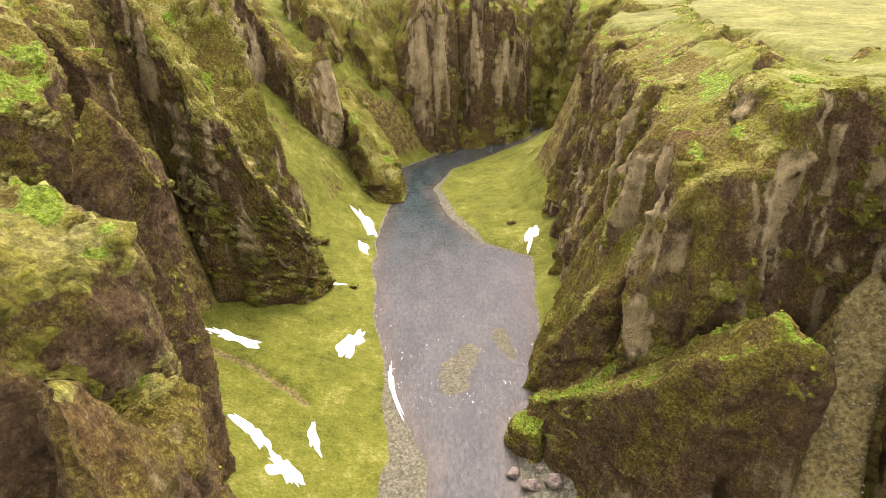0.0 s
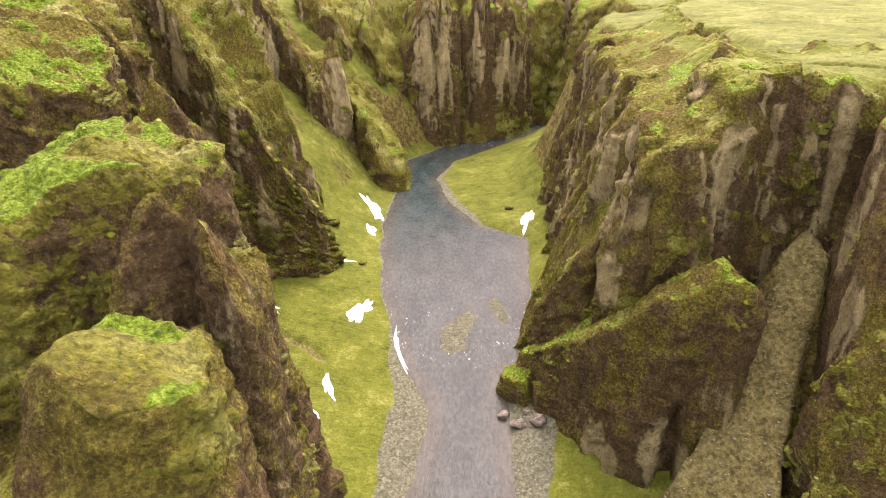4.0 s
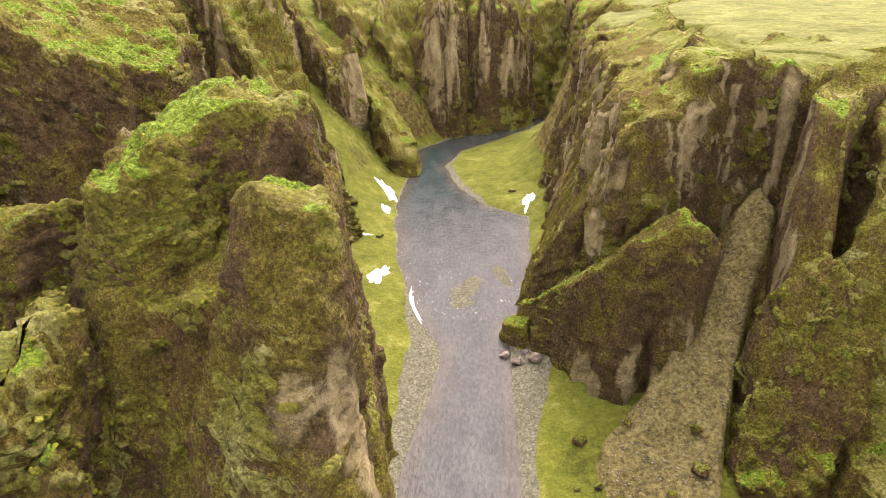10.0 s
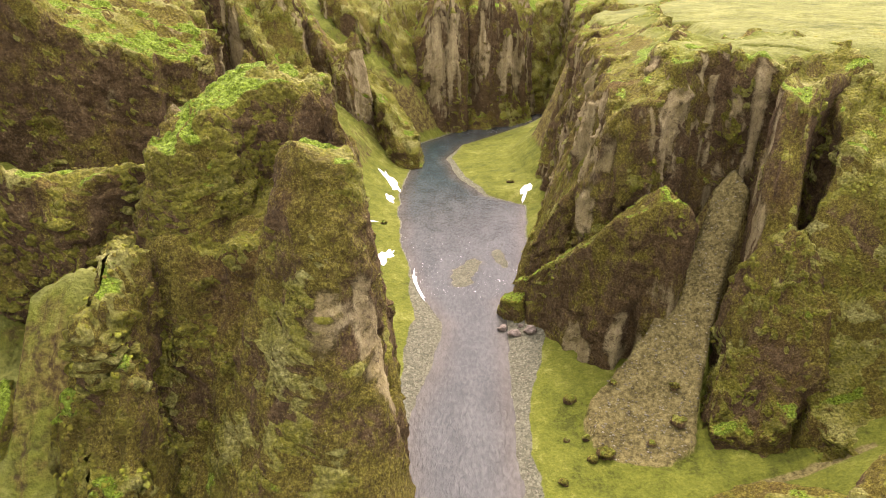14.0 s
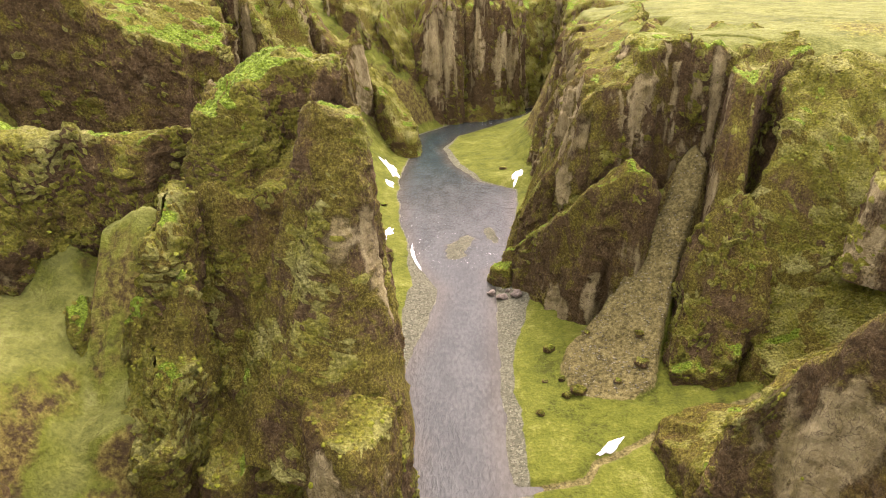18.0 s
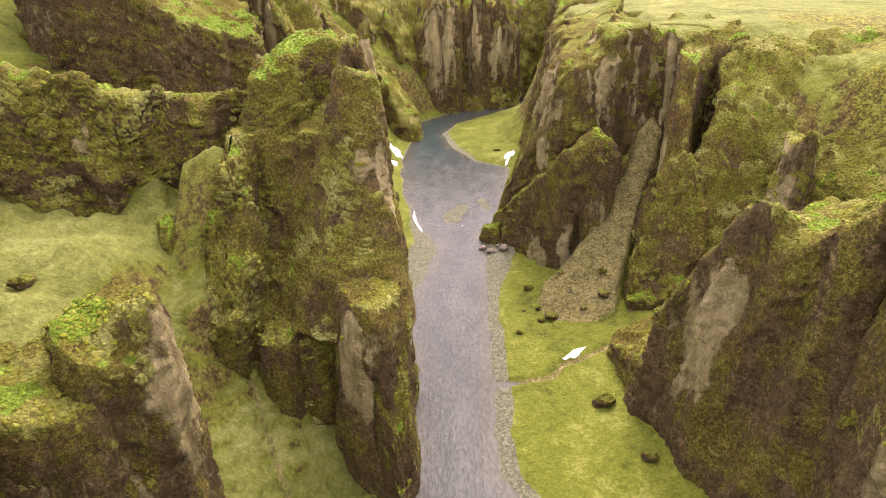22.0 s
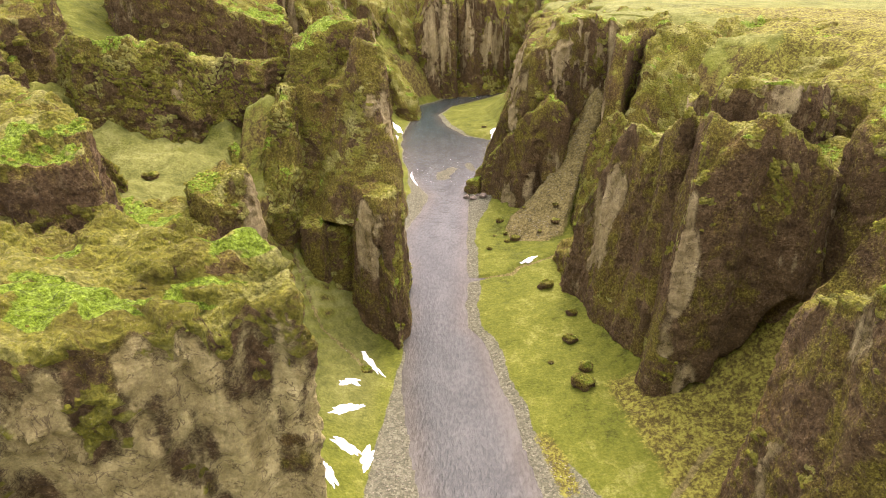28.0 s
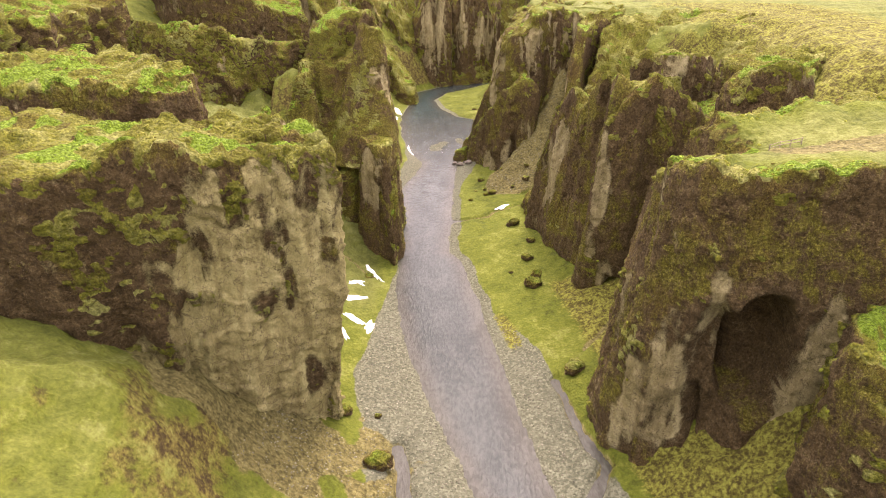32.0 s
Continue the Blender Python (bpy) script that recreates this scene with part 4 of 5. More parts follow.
# far end of the gorge
SPIRE = "tall grey-tan rock spire at the river's bend"
formation("end_spire", SPIRE, [(-13, 279, 46), (-8, 272, 60), (-3.5, 271, 68), (0, 277, 66), (-4, 292, 70), (-14, 294, 62)], 0, 5, ROCK_BARE, 1.0, 1.6, cell=0.7, scars=[(-5, 268, 40, 6, 22)], tufts=250, pleat=0.5, shag=0.6)
formation("end_spire", SPIRE, [(-1, 276, 62), (3, 272, 70), (6.5, 275, 66), (9, 284, 56), (7, 298, 66), (-1, 296, 72)], 0, 3.5, ROCK_BARE, 0.9, 1.6, cell=0.7, scars=[(3, 270, 42, 4, 20)], tufts=250, pleat=0.5, shag=0.6)
formation("end_cliff", "tan cliff face streaked with brown above the rapids", [(13, 290, 56), (18, 285, 66), (25, 287, 70), (28, 294, 62), (27, 312, 70), (14, 312, 66)], 0, 4, ROCK_BARE, 1.0, 1.6, cell=0.7, scars=[(19, 283, 46, 6, 18)], tufts=250, pleat=0.5, shag=0.6)
formation("end_cliff", "tan cliff face streaked with brown above the rapids", [(28, 294, 60), (34, 292, 66), (40, 297, 54), (44, 304, 44), (48, 318, 62), (30, 318, 72)], 0, 4, ROCK_BARE, 1.0, 1.6, cell=0.7, scars=[(36, 291, 40, 5, 14)], tufts=250, pleat=0.5, shag=0.6)
formation("end_ridge", "mossy brown ridge behind the spires", [(-22, 306, 56), (-8, 302, 68), (8, 304, 60), (14, 316, 74), (34, 322, 70), (44, 336, 74), (20, 362, 80), (-24, 350, 80)], 4, 8, ROCK_MOSSY, 1.5, 2.0, cell=1.1, tufts=250, pleat=0.6, shag=0.6)
formation("dark_shore_rock", "dark rock steps at the water's edge", [(12, 279, 6), (22, 281, 9), (34, 286, 8), (44, 293, 6), (40, 298, 12), (24, 292, 14), (13, 287, 10)], -1, 2, ROCK, 1.0, 1.2, cell=0.7, tufts=0, category="rock")
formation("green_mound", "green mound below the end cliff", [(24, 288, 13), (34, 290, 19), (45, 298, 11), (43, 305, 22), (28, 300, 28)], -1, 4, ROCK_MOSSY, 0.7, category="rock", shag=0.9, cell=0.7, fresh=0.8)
formation("end_cliff", "mossy far cliff with gullies", [(-18, 270, 34), (-27, 265, 44), (-33, 270, 56), (-32, 312, 74), (-16, 312, 68), (-14, 289, 44)], 2, 11, ROCK_MOSSY, 1.2, 1.8, cell=0.8, tufts=350, pleat=0.15, shag=0.85)
formation("end_cliff", "mossy far cliff with gullies", [(-36, 266, 50), (-44, 262, 62), (-54, 268, 70), (-64, 284, 72), (-60, 316, 82), (-34, 314, 78)], 2, 10, ROCK_MOSSY, 1.2, 1.8, cell=0.8, tufts=350, pleat=0.2, shag=0.75)
formation("end_cliff", "mossy cliff in the side gorge", [(44, 326, 58), (66, 346, 64), (84, 372, 70), (60, 402, 72), (36, 372, 72), (34, 338, 66)], 0, 16, ROCK_MOSSY, shag=0.9, cell=1.3, tufts=350, pleat=0.2)
formation("end_cliff", "mossy cliff in the side gorge", [(74, 316, 58), (92, 310, 66), (135, 332, 68), (115, 382, 70), (82, 352, 64)], 0, 16, ROCK_MOSSY, shag=0.9, cell=1.3, tufts=350, pleat=0.2)
# left bank, from far to near
formation("grey_crag", "grey-faced crag over a long grass slope", [(-33, 221, 30), (-36, 226, 48), (-40, 229, 55), (-44, 236, 46), (-56, 244, 50), (-60, 232, 60), (-56, 222, 56), (-46, 214, 44)], 4, 5, ROCK_BARE, 0.9, 1.6, cell=0.55, scars=[(-36, 220, 28, 6, 14)], pleat=0.6, shag=0.55)
formation("grey_crag", "grey crag with a hollow grassy shoulder", [(-58, 226, 60), (-62, 218, 70), (-70, 214, 78), (-84, 222, 84), (-86, 246, 86), (-66, 250, 72), (-58, 238, 60)], 4, 6, ROCK_BARE, 1.0, 1.8, cell=0.6, scars=[(-62, 216, 50, 7, 16)], pleat=0.6, shag=0.5)
formation("green_headland", "mossy green rock headland at the bend", [(-14, 207, 7), (-13, 216, 13), (-16, 227, 18), (-24, 238, 28), (-34, 244, 36), (-37, 232, 34), (-27, 217, 26), (-20, 206, 12)], -1, 3, ROCK_MOSSY, 0.8, category="rock", shag=0.7, tufts=1050)
formation("great_fin", "great mossy cliff fin falling to the grass floor", [(-30, 138, 18), (-28, 142, 14), (-33, 148, 28), (-42, 153, 52), (-52, 168, 78), (-75, 188, 94), (-104, 182, 98), (-90, 150, 94), (-68, 138, 82), (-54, 130, 66), (-45, 126.5, 52), (-37, 131, 36)], 1, 4, ROCK_OLIVE, 0.8, 1.6, shag=0.75, scars=[(-52, 126, 46, 4, 16), (-60, 130, 60, 4, 12)], tufts=1500, knob=0.8, cell=0.68, pleat=0.3)
formation("side_cliff", "mossy brown cliff beside a steep grass gully", [(-56, 110, 66), (-68, 101, 78), (-100, 106, 94), (-118, 138, 100), (-90, 134, 94), (-68, 124, 76)], 5, 4, ROCK, 1.1, 1.6, shag=0.55, tufts=1000, knob=0.8, pleat=0.4, cell=0.85)
formation("rock_pinnacle", "rough brown pinnacle with a green tip", [(-37, 64, 59, 8), (-34.5, 63.5, 64, 4), (-32.5, 65, 66.5, 1.5), (-31, 69, 62, 1), (-32, 75, 58, 2), (-38, 77, 57, 6), (-40, 70, 57, 8)], 4, 4, ROCK, 0.5, 0.6, category="rock", shag=0.3, cell=0.45)
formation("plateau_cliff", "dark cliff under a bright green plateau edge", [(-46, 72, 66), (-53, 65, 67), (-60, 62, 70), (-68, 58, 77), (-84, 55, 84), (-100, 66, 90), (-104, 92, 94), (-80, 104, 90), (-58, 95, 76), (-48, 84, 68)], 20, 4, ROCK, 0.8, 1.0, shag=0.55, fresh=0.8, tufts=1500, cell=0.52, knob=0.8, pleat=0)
formation("valley_wall", "mossy brown wall at the head of the side valley", [(-92, -22, 70), (-88, 4, 72), (-96, 30, 80), (-128, 34, 98), (-146, -20, 98), (-134, -70, 92), (-104, -58, 80), (-98, -40, 74)], 40, 6, ROCK, 1.2, 1.6, shag=0.6, fresh=0.4, tufts=600, cell=0.8, knob=0.7)
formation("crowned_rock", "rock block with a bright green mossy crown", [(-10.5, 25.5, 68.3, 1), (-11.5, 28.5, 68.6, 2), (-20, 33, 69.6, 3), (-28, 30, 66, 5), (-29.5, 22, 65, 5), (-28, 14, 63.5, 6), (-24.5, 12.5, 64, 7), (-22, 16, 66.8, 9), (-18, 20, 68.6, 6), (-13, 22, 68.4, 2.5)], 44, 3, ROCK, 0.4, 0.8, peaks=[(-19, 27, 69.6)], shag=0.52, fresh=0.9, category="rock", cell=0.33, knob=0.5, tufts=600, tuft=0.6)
formation("river_pillar", "massive brown rock column beside the river", [(-10.3, 3.8, 66.3, 15), (-6.8, 2.2, 66, 18), (-4.2, 4.5, 65, 3.2), (-4.6, 8, 64.8, 3), (-8, 9.5, 65.5, 2), (-11.5, 7.8, 66.3, 7)], 27, 2, ROCK_OLIVE, 0.4, 0.7, category="rock", scars=[(-6.5, -3, 52, 2.6, 4.5), (-2.5, 0, 42, 3, 17), (-1.5, 2, 32, 3, 10)], shag=0.42, fresh=0.5, cell=0.27, tufts=0)
formation("river_wall", "dark rock wall dropping from the column to the river", [(-1.5, -10, 33), (-0.4, 0, 38), (-1.4, 9, 43), (-4.5, 17, 46), (-14, 16, 42), (-15, -4, 36), (-10, -9, 34)], -1, 1.5, ROCK, 0.4, 0.8, category="cliff", scars=[(-0.5, 4, 24, 3, 12)], shag=0.4, tufts=300, cell=0.42)
formation("rock_shard", "narrow pale-topped rock shard behind the column", [(-13, 12.5, 62), (-12, 14.5, 66), (-10.7, 16.5, 68.6), (-9.4, 17.2, 66.8), (-8.6, 16.2, 67.4), (-7, 15, 65), (-6, 16, 61), (-6.5, 20, 62), (-12.5, 20, 64)], 30, 2.4, ROCK, 0.22, 0.35, category="rock", shag=0.15, cell=0.27, tufts=0)
formation("pillar_shoulder", "moss-draped shoulder of the pillar", [(-11.5, 8.5, 57, 14), (-8, 14, 60, 3), (-7, 25, 61, 3), (-20, 29, 63, 3), (-29.5, 24, 61, 6), (-30, 16, 59, 8), (-28, 9, 55, 13), (-23, 8, 54, 18), (-16, 7.5, 55, 19)], 22, 6, ROCK_OLIVE, 0.6, 0.8, shag=0.52, category="rock", tuft=0.7, tufts=1500, cell=0.38, knob=0.9)
formation("river_buttress", "rock buttress standing over the river", [(-11, -10, 35.5), (-9.5, -14, 36), (-6.2, -18.5, 35.8), (-2.5, -19.5, 34.5), (-0.2, -14.5, 35.3), (0, -10, 35.5), (-2, -6, 36), (-9, -6, 36.5)], -1, 3, ROCK, 0.35, 0.6, category="rock", scars=[(-7, -19, 24, 4, 9)], dents=[(-3.4, -21, 20, 1.0, 16, 1.6)], shag=0.18, tufts=900, cell=0.4, fresh=0.1)
formation("buttress_foot", "low fin of rock dropping into the river", [(-4, -19, 23), (-1, -23.5, 16), (0.6, -26, 8), (1.2, -22, 15), (1, -16, 25), (-3, -15, 28)], -1, 1, ROCK, 0.3, 0.6, category="rock", shag=0.4, tufts=300, cell=0.4)
formation("mossy_outcrop", "knob of rock covered in moss cushions", [(-30, -2, 51), (-28.3, -3, 53.6), (-27, -1.2, 52.5), (-26, 6, 55), (-30, 8, 56)], 24, 3.5, ROCK_MOSSY, 0.5, category="rock", shag=0.9, knob=1.0, tuft=0.8, tufts=900, cell=0.4)
formation("moss_rib", "knobbly rib of rock covered in moss cushions", [(-31.5, -8, 38), (-29, -14.5, 31), (-25.5, -14.5, 31), (-24, -8, 40), (-25, -2, 47), (-31, -2, 47)], 12, 1.5, ROCK_MOSSY, 0.5, category="rock", shag=0.9, knob=1.0, tuft=0.8, tufts=1200, cell=0.4)
formation("gully_rock", "brown rock step below a steep patch of grass", [(-25, -4, 31), (-23, -10, 27), (-17, -12.5, 25), (-11, -10, 29), (-9, 0, 34), (-16, 4, 35), (-24, 3, 34)], 5, 2.5, ROCK_MOSSY, 0.5, 0.6, category="rock", shag=0.4, tufts=500)
formation("rounded_rock", "smooth egg-shaped brown rock at the grass edge", [(-22.5, -14, 26.5), (-20, -16, 27), (-18, -14.5, 26), (-17, -10, 27), (-20, -8, 28), (-23, -10, 27)], 8, 2, ROCK, 0.25, 0.5, category="rock", shag=0.2, tufts=200, cell=0.4)
formation("mossy_spur", "dark hanging spur of the mossy ridge", [(-41, 11, 54), (-37.5, 6, 47), (-36, 5, 44), (-35, 8, 50), (-36, 13, 57), (-41, 14, 58)], 32, 1, ROCK, 0.45, 0.8, category="rock", shag=0.6, knob=1.0, tufts=600, cell=0.4)
formation("wedge_rock", "dark mossy wedge of rock in the grass", [(-43, 0, 41), (-41.5, -1.5, 42.5), (-39.5, -4.5, 40), (-38.5, -3, 41), (-40.5, 1, 42.5)], 30, 1, ROCK, 0.3, 0.6, category="rock", shag=0.7, tufts=200, cell=0.4)
formation("mossy_ridge", "long mossy ridge above the side valley", [(-30, 17, 60), (-36, 13, 60), (-45, 10, 61.5), (-50, 7, 62), (-53, 4.5, 66), (-62, 0, 67), (-76, 0, 67), (-82, 10, 66), (-60, 12, 62), (-46, 17, 58), (-32, 23, 58)], 28, 7, ROCK_OLIVE, 0.8, 0.8, shag=1.0, scars=[(-53, 1, 58, 2.5, 7)], tufts=3000, tuft=0.85, cell=0.42, knob=1.0)
formation("split_rock", "brown rock peak with a smooth pale side face", [(-25.5, -41.5, 42), (-24.3, -37, 47.5), (-26, -33, 48), (-32, -31, 47), (-36, -36, 46), (-35, -41, 45.5), (-30, -44, 43)], 8, 2.2, ROCK, 0.4, 0.8, category="rock", scars=[(-24, -37, 36, 5, 14), (-28, -45, 22, 4, 9)], shag=0.4, tufts=600, cell=0.38, fresh=0.2)
formation("mossy_ledge", "broad brown rock ledge with a bright mossy top", [(-29, -44.5, 39), (-32, -40, 41), (-38, -37, 42), (-52, -38, 43), (-64, -42, 45), (-62, -50, 44), (-51, -50, 42), (-40, -50.5, 41.5), (-32, -48, 40)], 8, 3, ROCK, 0.45, 0.7, category="rock", shag=0.55, tufts=900, cell=0.42, fresh=0.3)
formation("valley_crag", "mossy brown crag above the grass slope", [(-54, -34, 52), (-52.5, -31, 46), (-56, -28, 48), (-70, -30, 58), (-70, -42, 60), (-58, -42, 57), (-53, -39, 56)], 30, 1.5, ROCK, 0.5, shag=0.7, knob=1.0, tufts=900)
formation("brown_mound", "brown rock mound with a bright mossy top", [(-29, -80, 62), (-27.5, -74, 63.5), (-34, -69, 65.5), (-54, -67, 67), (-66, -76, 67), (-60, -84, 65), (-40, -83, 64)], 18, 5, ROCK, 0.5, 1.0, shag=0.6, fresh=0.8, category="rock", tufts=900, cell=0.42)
formation("valley_crag", "mossy crag above the side valley", [(-44, -55, 65), (-46, -62, 63), (-56, -70, 62), (-70, -70, 63), (-85, -60, 65), (-75, -45, 65), (-58, -46, 65)], 25, 5, ROCK, 0.7, shag=0.5, tufts=1750)
formation("valley_crag", "mossy crag above the side valley", [(-80, -25, 60), (-90, -40, 60), (-122, -30, 66), (-130, 10, 76), (-95, 10, 66)], 36, 4, ROCK, shag=0.5, tufts=1750)
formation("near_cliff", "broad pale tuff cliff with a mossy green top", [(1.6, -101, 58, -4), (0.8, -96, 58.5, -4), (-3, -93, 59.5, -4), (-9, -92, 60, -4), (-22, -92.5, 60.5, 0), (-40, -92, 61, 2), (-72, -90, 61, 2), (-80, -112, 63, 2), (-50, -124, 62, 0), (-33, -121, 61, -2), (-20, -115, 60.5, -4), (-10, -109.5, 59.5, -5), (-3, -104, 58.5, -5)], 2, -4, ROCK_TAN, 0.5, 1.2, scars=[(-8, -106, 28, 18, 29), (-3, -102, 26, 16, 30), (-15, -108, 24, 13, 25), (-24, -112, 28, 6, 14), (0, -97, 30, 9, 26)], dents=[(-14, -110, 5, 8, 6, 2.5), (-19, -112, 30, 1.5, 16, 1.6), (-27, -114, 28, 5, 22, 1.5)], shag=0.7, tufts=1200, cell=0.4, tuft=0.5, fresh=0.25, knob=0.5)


# ---- small timber railing at the viewpoint on the cave cliff ----
def top_of(thing, x, y):
    """Height of a rock mass's cap at a plan point."""
    best = (1e9, 0.0)
    for part in thing.children:
        if part.name.startswith(("moss_cap", "grass_top")):
            co = np.empty(len(part.data.vertices) * 3, np.float32)
            part.data.vertices.foreach_get("co", co)
            co = co.reshape(-1, 3) + np.array(thing.location)
            k = int(np.argmin((co[:, 0] - x) ** 2 + (co[:, 1] - y) ** 2))
            best = min(best, (float((co[k, 0] - x) ** 2 + (co[k, 1] - y) ** 2), float(co[k, 2])))
    return best[1]


def beam(name, a, b, thick, mat, parent):
    """A squared timber from a to b under its parent."""
    a, b = Vector(a), Vector(b)
    bm = bmesh.new()
    bmesh.ops.create_cube(bm, size=1.0)
    bmesh.ops.scale(bm, vec=(thick, thick, (b - a).length), verts=bm.verts)
    bmesh.ops.bevel(bm, geom=bm.edges[:], offset=thick * 0.15, segments=1, affect="EDGES")
    me = bpy.data.meshes.new(name)
    bm.to_mesh(me)
    bm.free()
    me.materials.append(mat)
    ob = new(name, me)
    ob.parent = parent
    ob.matrix_local = Matrix.Translation((a + b) / 2) @ (b - a).to_track_quat("Z", "Y").to_matrix().to_4x4()
    return ob


TIMBER = plain_material("weathered_timber", [(0.3, (0.10, 0.08, 0.05)), (0.6, (0.22, 0.18, 0.12))], 3.0)
fx, fy = (69.5, 71.2, 72.9, 74.6), (-90.5, -90.2, -90.0, -89.9)
fz = [top_of(CAVE_CLIFF, x, y) for x, y in zip(fx, fy)]
fence = new("fence")
fence.location = (fx[0], fy[0], fz[0])
tagged(fence, "low weathered timber railing at the clifftop", "fence")
for k, (x, y, z) in enumerate(zip(fx, fy, fz)):
    beam("post", (x - fx[0], y - fy[0], z - fz[0] - 0.5), (x - fx[0], y - fy[0], z - fz[0] + 1.15), 0.13, TIMBER, fence)
    if k:
        w = (fx[k - 1] - fx[0], fy[k - 1] - fy[0], fz[k - 1] - fz[0])
        for up in (0.55, 1.05):
            beam("rail", (w[0], w[1] - 0.1, w[2] + up), (x - fx[0], y - fy[0] - 0.1, z - fz[0] + up), 0.1, TIMBER, fence)


# ---- snow, boulders and loose stones ----
def snow_patch(x, y, half_length, half_width, turn):
    """An old snow bank draped on the ground, thick in the middle, with an uneven melting edge."""
    n_a, n_r = 64, 7
    a = np.linspace(0, 2 * np.pi, n_a, endpoint=False)
    seed = RNG.rand(3) * 50
    edge = np.clip(0.9 + 0.6 * fbm(np.stack([np.cos(a) * 1.8, np.sin(a) * 1.8, 0 * a], 1) + seed, 4), 0.25, 1.7)
    r = np.linspace(0, 1, n_r)[:, None] * edge[None]
    c, s = math.cos(radians(turn)), math.sin(radians(turn))
    bend = 0.25 * half_length * (RNG.rand() - 0.5)
    u, v = r * np.cos(a) * half_length, r * np.sin(a) * half_width
    v = v + bend * (u / half_length) ** 2
    px, py = (x + u * c - v * s).ravel(), (y + u * s + v * c).ravel()
    gz = ground_height(px, py)[0]
    k = np.repeat(np.linspace(0, 1, n_r), n_a)
    z = gz + 0.32 * (1 - k ** 3) - 0.05 * k + 0.10
    i = np.arange(n_a)
    j = (i + 1) % n_a
    quads = np.concatenate([np.stack([q * n_a + i, (q + 1) * n_a + i, (q + 1) * n_a + j, q * n_a + j], 1) for q in range(n_r - 1)])
    ob = mesh_grid("snow_patch", np.stack([px - x, py - y, z], 1), quads, SNOW)
    ob.location = (x, y, 0)
    return tagged(ob, "thin patch of old white snow on the grass", "snow", "melting snow patches")


SNOWS = [(-51.5, 111.4, 5.8, 1.6, -9), (-40.8, 110.2, 6.8, 1.8, -12), (-15.9, 114.7, 5.9, 2.2, 76), (-29, 82.4, 6.3, 1.5, -47),
         (-22.3, 75, 6.2, 2, -50), (-18.8, 83.5, 4.9, 0.9, -75), (-30.4, 147.4, 4.8, 1.2, -81), (-26, 142.1, 3.8, 0.8, -10)]
SNOWS_FAR = [(-5.8, 100.2, 9.8, 0.6, -79), (-20.8, 185.6, 9.2, 2.2, -62), (-19.7, 166, 4.5, 1.4, -66), (33.1, 170.3, 7, 1.8, 74)]
SNOWS_NEAR = [(35, 17.2, 2.8, 0.7, 36), (-5.5, -32.9, 4.5, 0.9, -54), (-8.1, -42.2, 2.4, 1.2, 23), (-7.2, -49.7, 3.6, 1.1, 40),
              (-5.8, -59.4, 3, 1.2, -19), (-1.9, -61, 4.1, 1.1, 86), (-7.6, -67.2, 4.2, 1.1, -60)]
for patch in SNOWS + SNOWS_FAR + SNOWS_NEAR:
    snow_patch(*patch)


def boulder(x, y, size, squash=0.7, mat=ROCK, label="mossy brown boulder lying on the grass", sink=0.25):
    n_a, n_b = 28, 16
    a, b = np.meshgrid(np.linspace(0, 2 * np.pi, n_a, endpoint=False), np.linspace(0, np.pi, n_b))
    d = np.stack([np.cos(a) * np.sin(b), np.sin(a) * np.sin(b), np.cos(b)], 2).reshape(-1, 3)
    seed = RNG.rand(3) * 40
    gap, val = cells(d * 1.1 + seed)
    r = 1 + 0.28 * val - 0.12 * (1 - smooth(0, 0.2, gap)) + 0.22 * fbm(d * 1.2 + seed, 4)
    p = d * r[:, None] * (size, size * (0.75 + 0.3 * RNG.rand()), size * squash)
    h0 = float(ground_height(np.array([x]), np.array([y]))[0][0])
    i = np.arange(n_a)
    j = (i + 1) % n_a
    quads = np.concatenate([np.stack([k * n_a + i, (k + 1) * n_a + i, (k + 1) * n_a + j, k * n_a + j], 1) for k in range(n_b - 1)])
    moss = smooth(0.25, 0.75, d[:, 2] + 0.3 * fbm(d * 2 + seed, 2))
    ob = mesh_grid("boulder", p, quads, mat, masks={"moss": moss if mat is ROCK else 0 * moss, "scar": 0 * moss, "fresh": 0.5 * moss, "lean": d[:, 2]})
    ob.location = (x, y, h0 + size * squash * (1 - 2 * sink))
    return tagged(ob, label, "boulder", "boulders in the canyon")


GRASS_BOULDERS = [(28.5, 47.2, 1.3), (32.3, 32.8, 1.5), (29.6, 32.1, 1.0), (45.8, 41.7, 1.1), (29.6, 37, 0.8), (23.9, 27.1, 0.8), (45.1, 36, 1.4),
                  (37.5, -0.1, 2.0), (42.1, -15.4, 1.3), (39.9, -25.6, 1.8), (40.3, -41.2, 2.3), (41.6, -36.3, 1.5), (34.7, -33.1, 0.6),
                  (-5.6, -36.3, 1.5), (4.3, -93.5, 0.8), (6.3, -107.1, 2.2), (-1.6, -95.9, 1.6), (45.1, -78.4, 2.2), (-51.4, -21.7, 1.6), (-20.6, -13.9, 0.8)]
for bx, by, size in GRASS_BOULDERS:
    boulder(bx, by, size)
for bx, by, size in ((27.6, 182.2, 1.4), (-31.1, 162.7, 2.0), (-19.3, 141.4, 1.2), (36, 46, 0.7), (40, 33, 0.8), (26, 37, 0.6)):
    boulder(bx, by, size, 0.5)
for bx, by, size in ((17, 76.5, 1.3), (19.7, 73.5, 1.5), (23.4, 73, 1.6), (20.5, 83.2, 0.8), (21.5, 76.5, 0.7)):
    boulder(bx, by, size, 0.65, STONE, "smooth dark boulder at the water's edge")


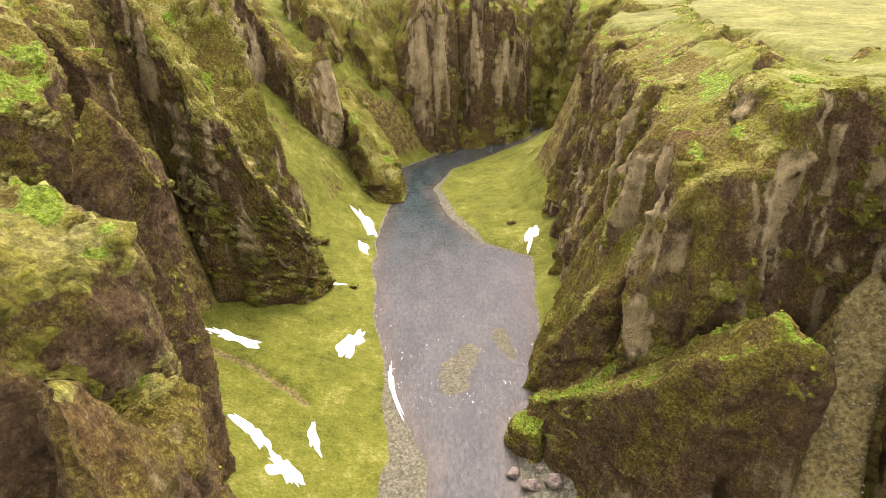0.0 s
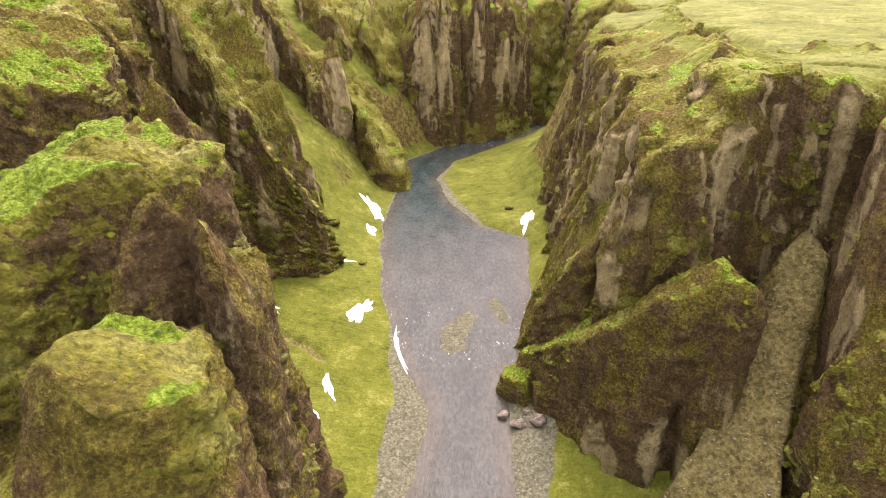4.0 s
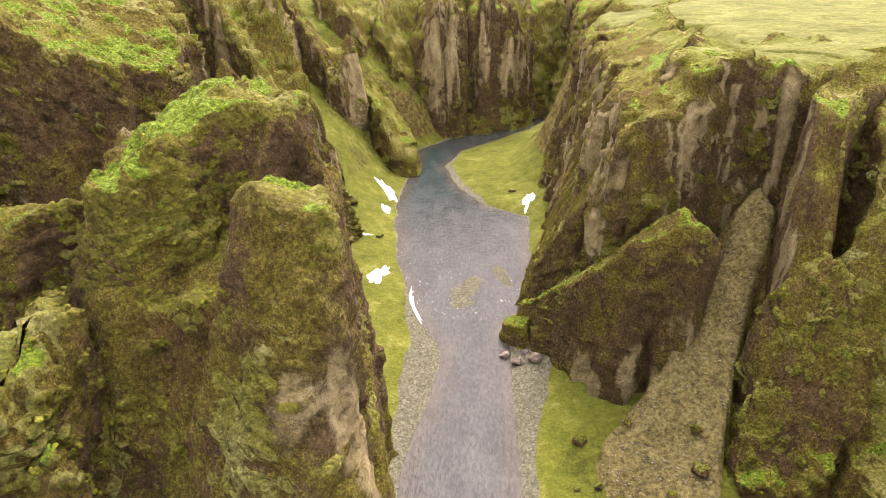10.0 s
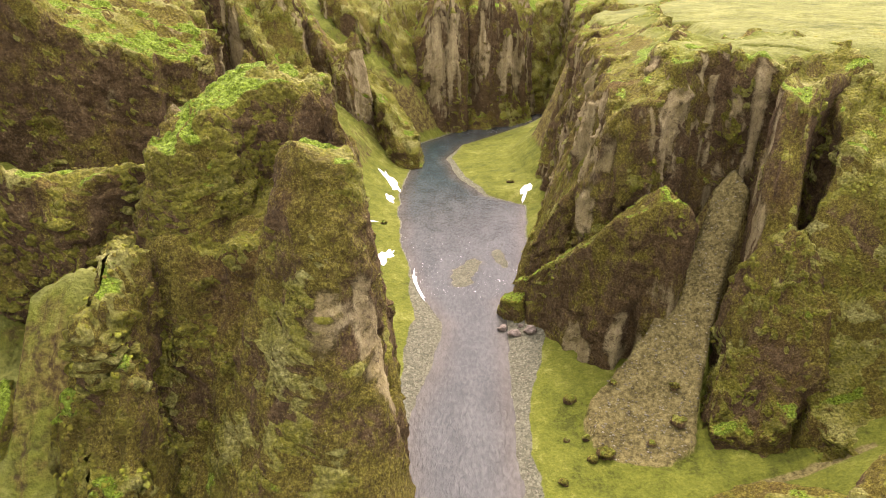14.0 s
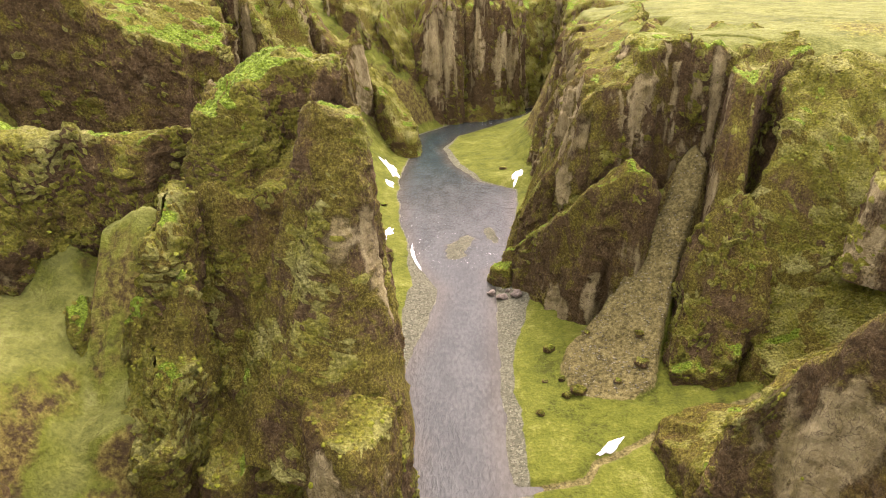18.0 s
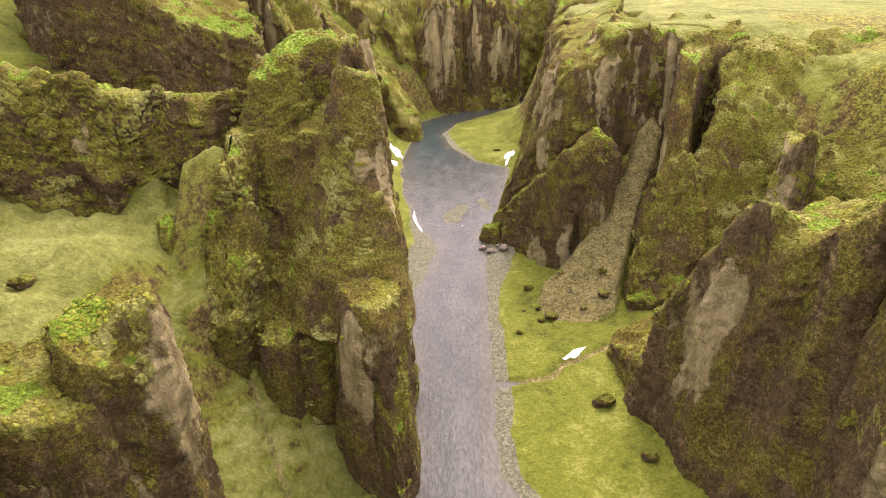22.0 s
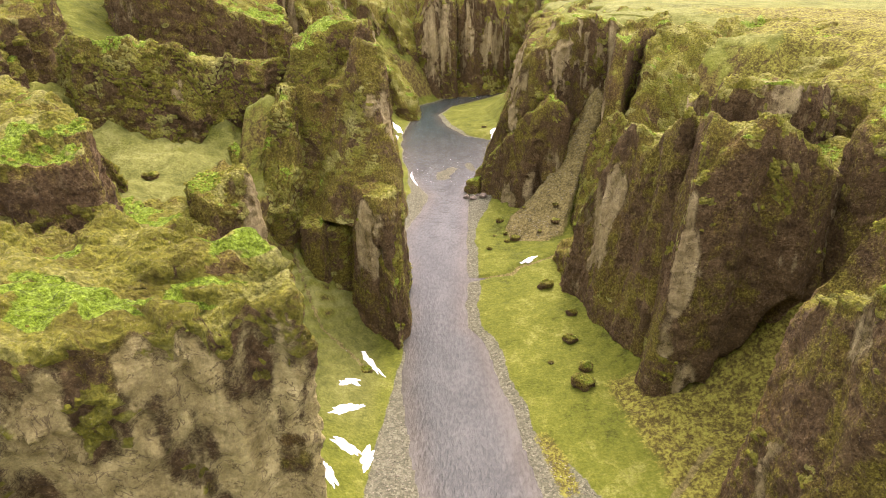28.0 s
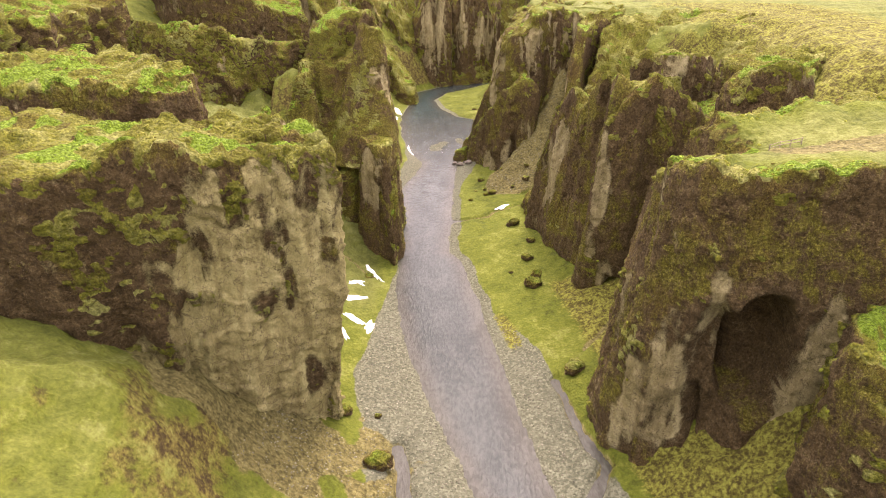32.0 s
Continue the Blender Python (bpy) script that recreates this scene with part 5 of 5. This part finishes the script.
def stones(name, label, count, low, high, pick, mat):
    """Loose stones strewn on the ground: one joined mesh of small irregular octahedra."""
    rng = np.random.RandomState(len(name) + count)
    pts = pick(rng, count)
    h, gr, _, sc, aw, ins, _ = ground_height(pts[:, 0], pts[:, 1])
    ok = ((gr > 0.8) | (sc > 0.6)) & (h > 0.02)
    pts, h = pts[ok], h[ok]
    n = len(pts)
    base = np.array([(1, 0, 0), (0, 1, 0), (-1, 0, 0), (0, -1, 0), (0, 0, 0.8), (0, 0, -0.8)], float)
    tri = np.array([(0, 1, 4), (1, 2, 4), (2, 3, 4), (3, 0, 4), (1, 0, 5), (2, 1, 5), (3, 2, 5), (0, 3, 5)])
    size = low + (high - low) * rng.rand(n) ** 3
    turn = rng.rand(n) * 6.28
    P = base[None] * (0.7 + 0.6 * rng.rand(n, 6, 1)) * size[:, None, None]
    x = P[..., 0] * np.cos(turn)[:, None] - P[..., 1] * np.sin(turn)[:, None]
    y = P[..., 0] * np.sin(turn)[:, None] + P[..., 1] * np.cos(turn)[:, None]
    V = np.stack([x + pts[:, 0:1], y + pts[:, 1:2], P[..., 2] * 0.6 + h[:, None] + size[:, None] * 0.2], 2).reshape(-1, 3)
    T = (np.arange(n)[:, None, None] * 6 + tri[None]).reshape(-1, 3)
    ob = mesh_grid(name, V, np.zeros((0, 4)), mat, tris=T)
    return tagged(ob, label, "stones", kind="stuff")


def pebble_material():
    m, t, n, b = nodes_of("river_stones")
    g = t.nodes.new("ShaderNodeNewGeometry")
    t.links.new(ramp(t, g.outputs["Random Per Island"], [(0.0, (0.06, 0.056, 0.034)), (0.5, (0.105, 0.10, 0.062)), (1.0, (0.20, 0.19, 0.13))]), b.inputs["Base Color"])
    b.inputs["Roughness"].default_value = 0.85
    return m


PEBBLE = pebble_material()
stones("river_gravel", "grey rounded gravel on the river banks", 16000, 0.07, 0.26, lambda r, n: np.stack([-12 + 62 * r.rand(n), -125 + 105 * r.rand(n)], 1), PEBBLE)
stones("bank_gravel", "grey gravel on the upper river banks", 9000, 0.08, 0.24, lambda r, n: np.stack([-10 + 36 * r.rand(n), -20 + 145 * r.rand(n)], 1), PEBBLE)
stones("scree_stones", "loose brown stones of the scree chute", 5000, 0.08, 0.32, lambda r, n: np.stack([26 + 44 * r.rand(n), 30 + 50 * r.rand(n)], 1), PEBBLE)
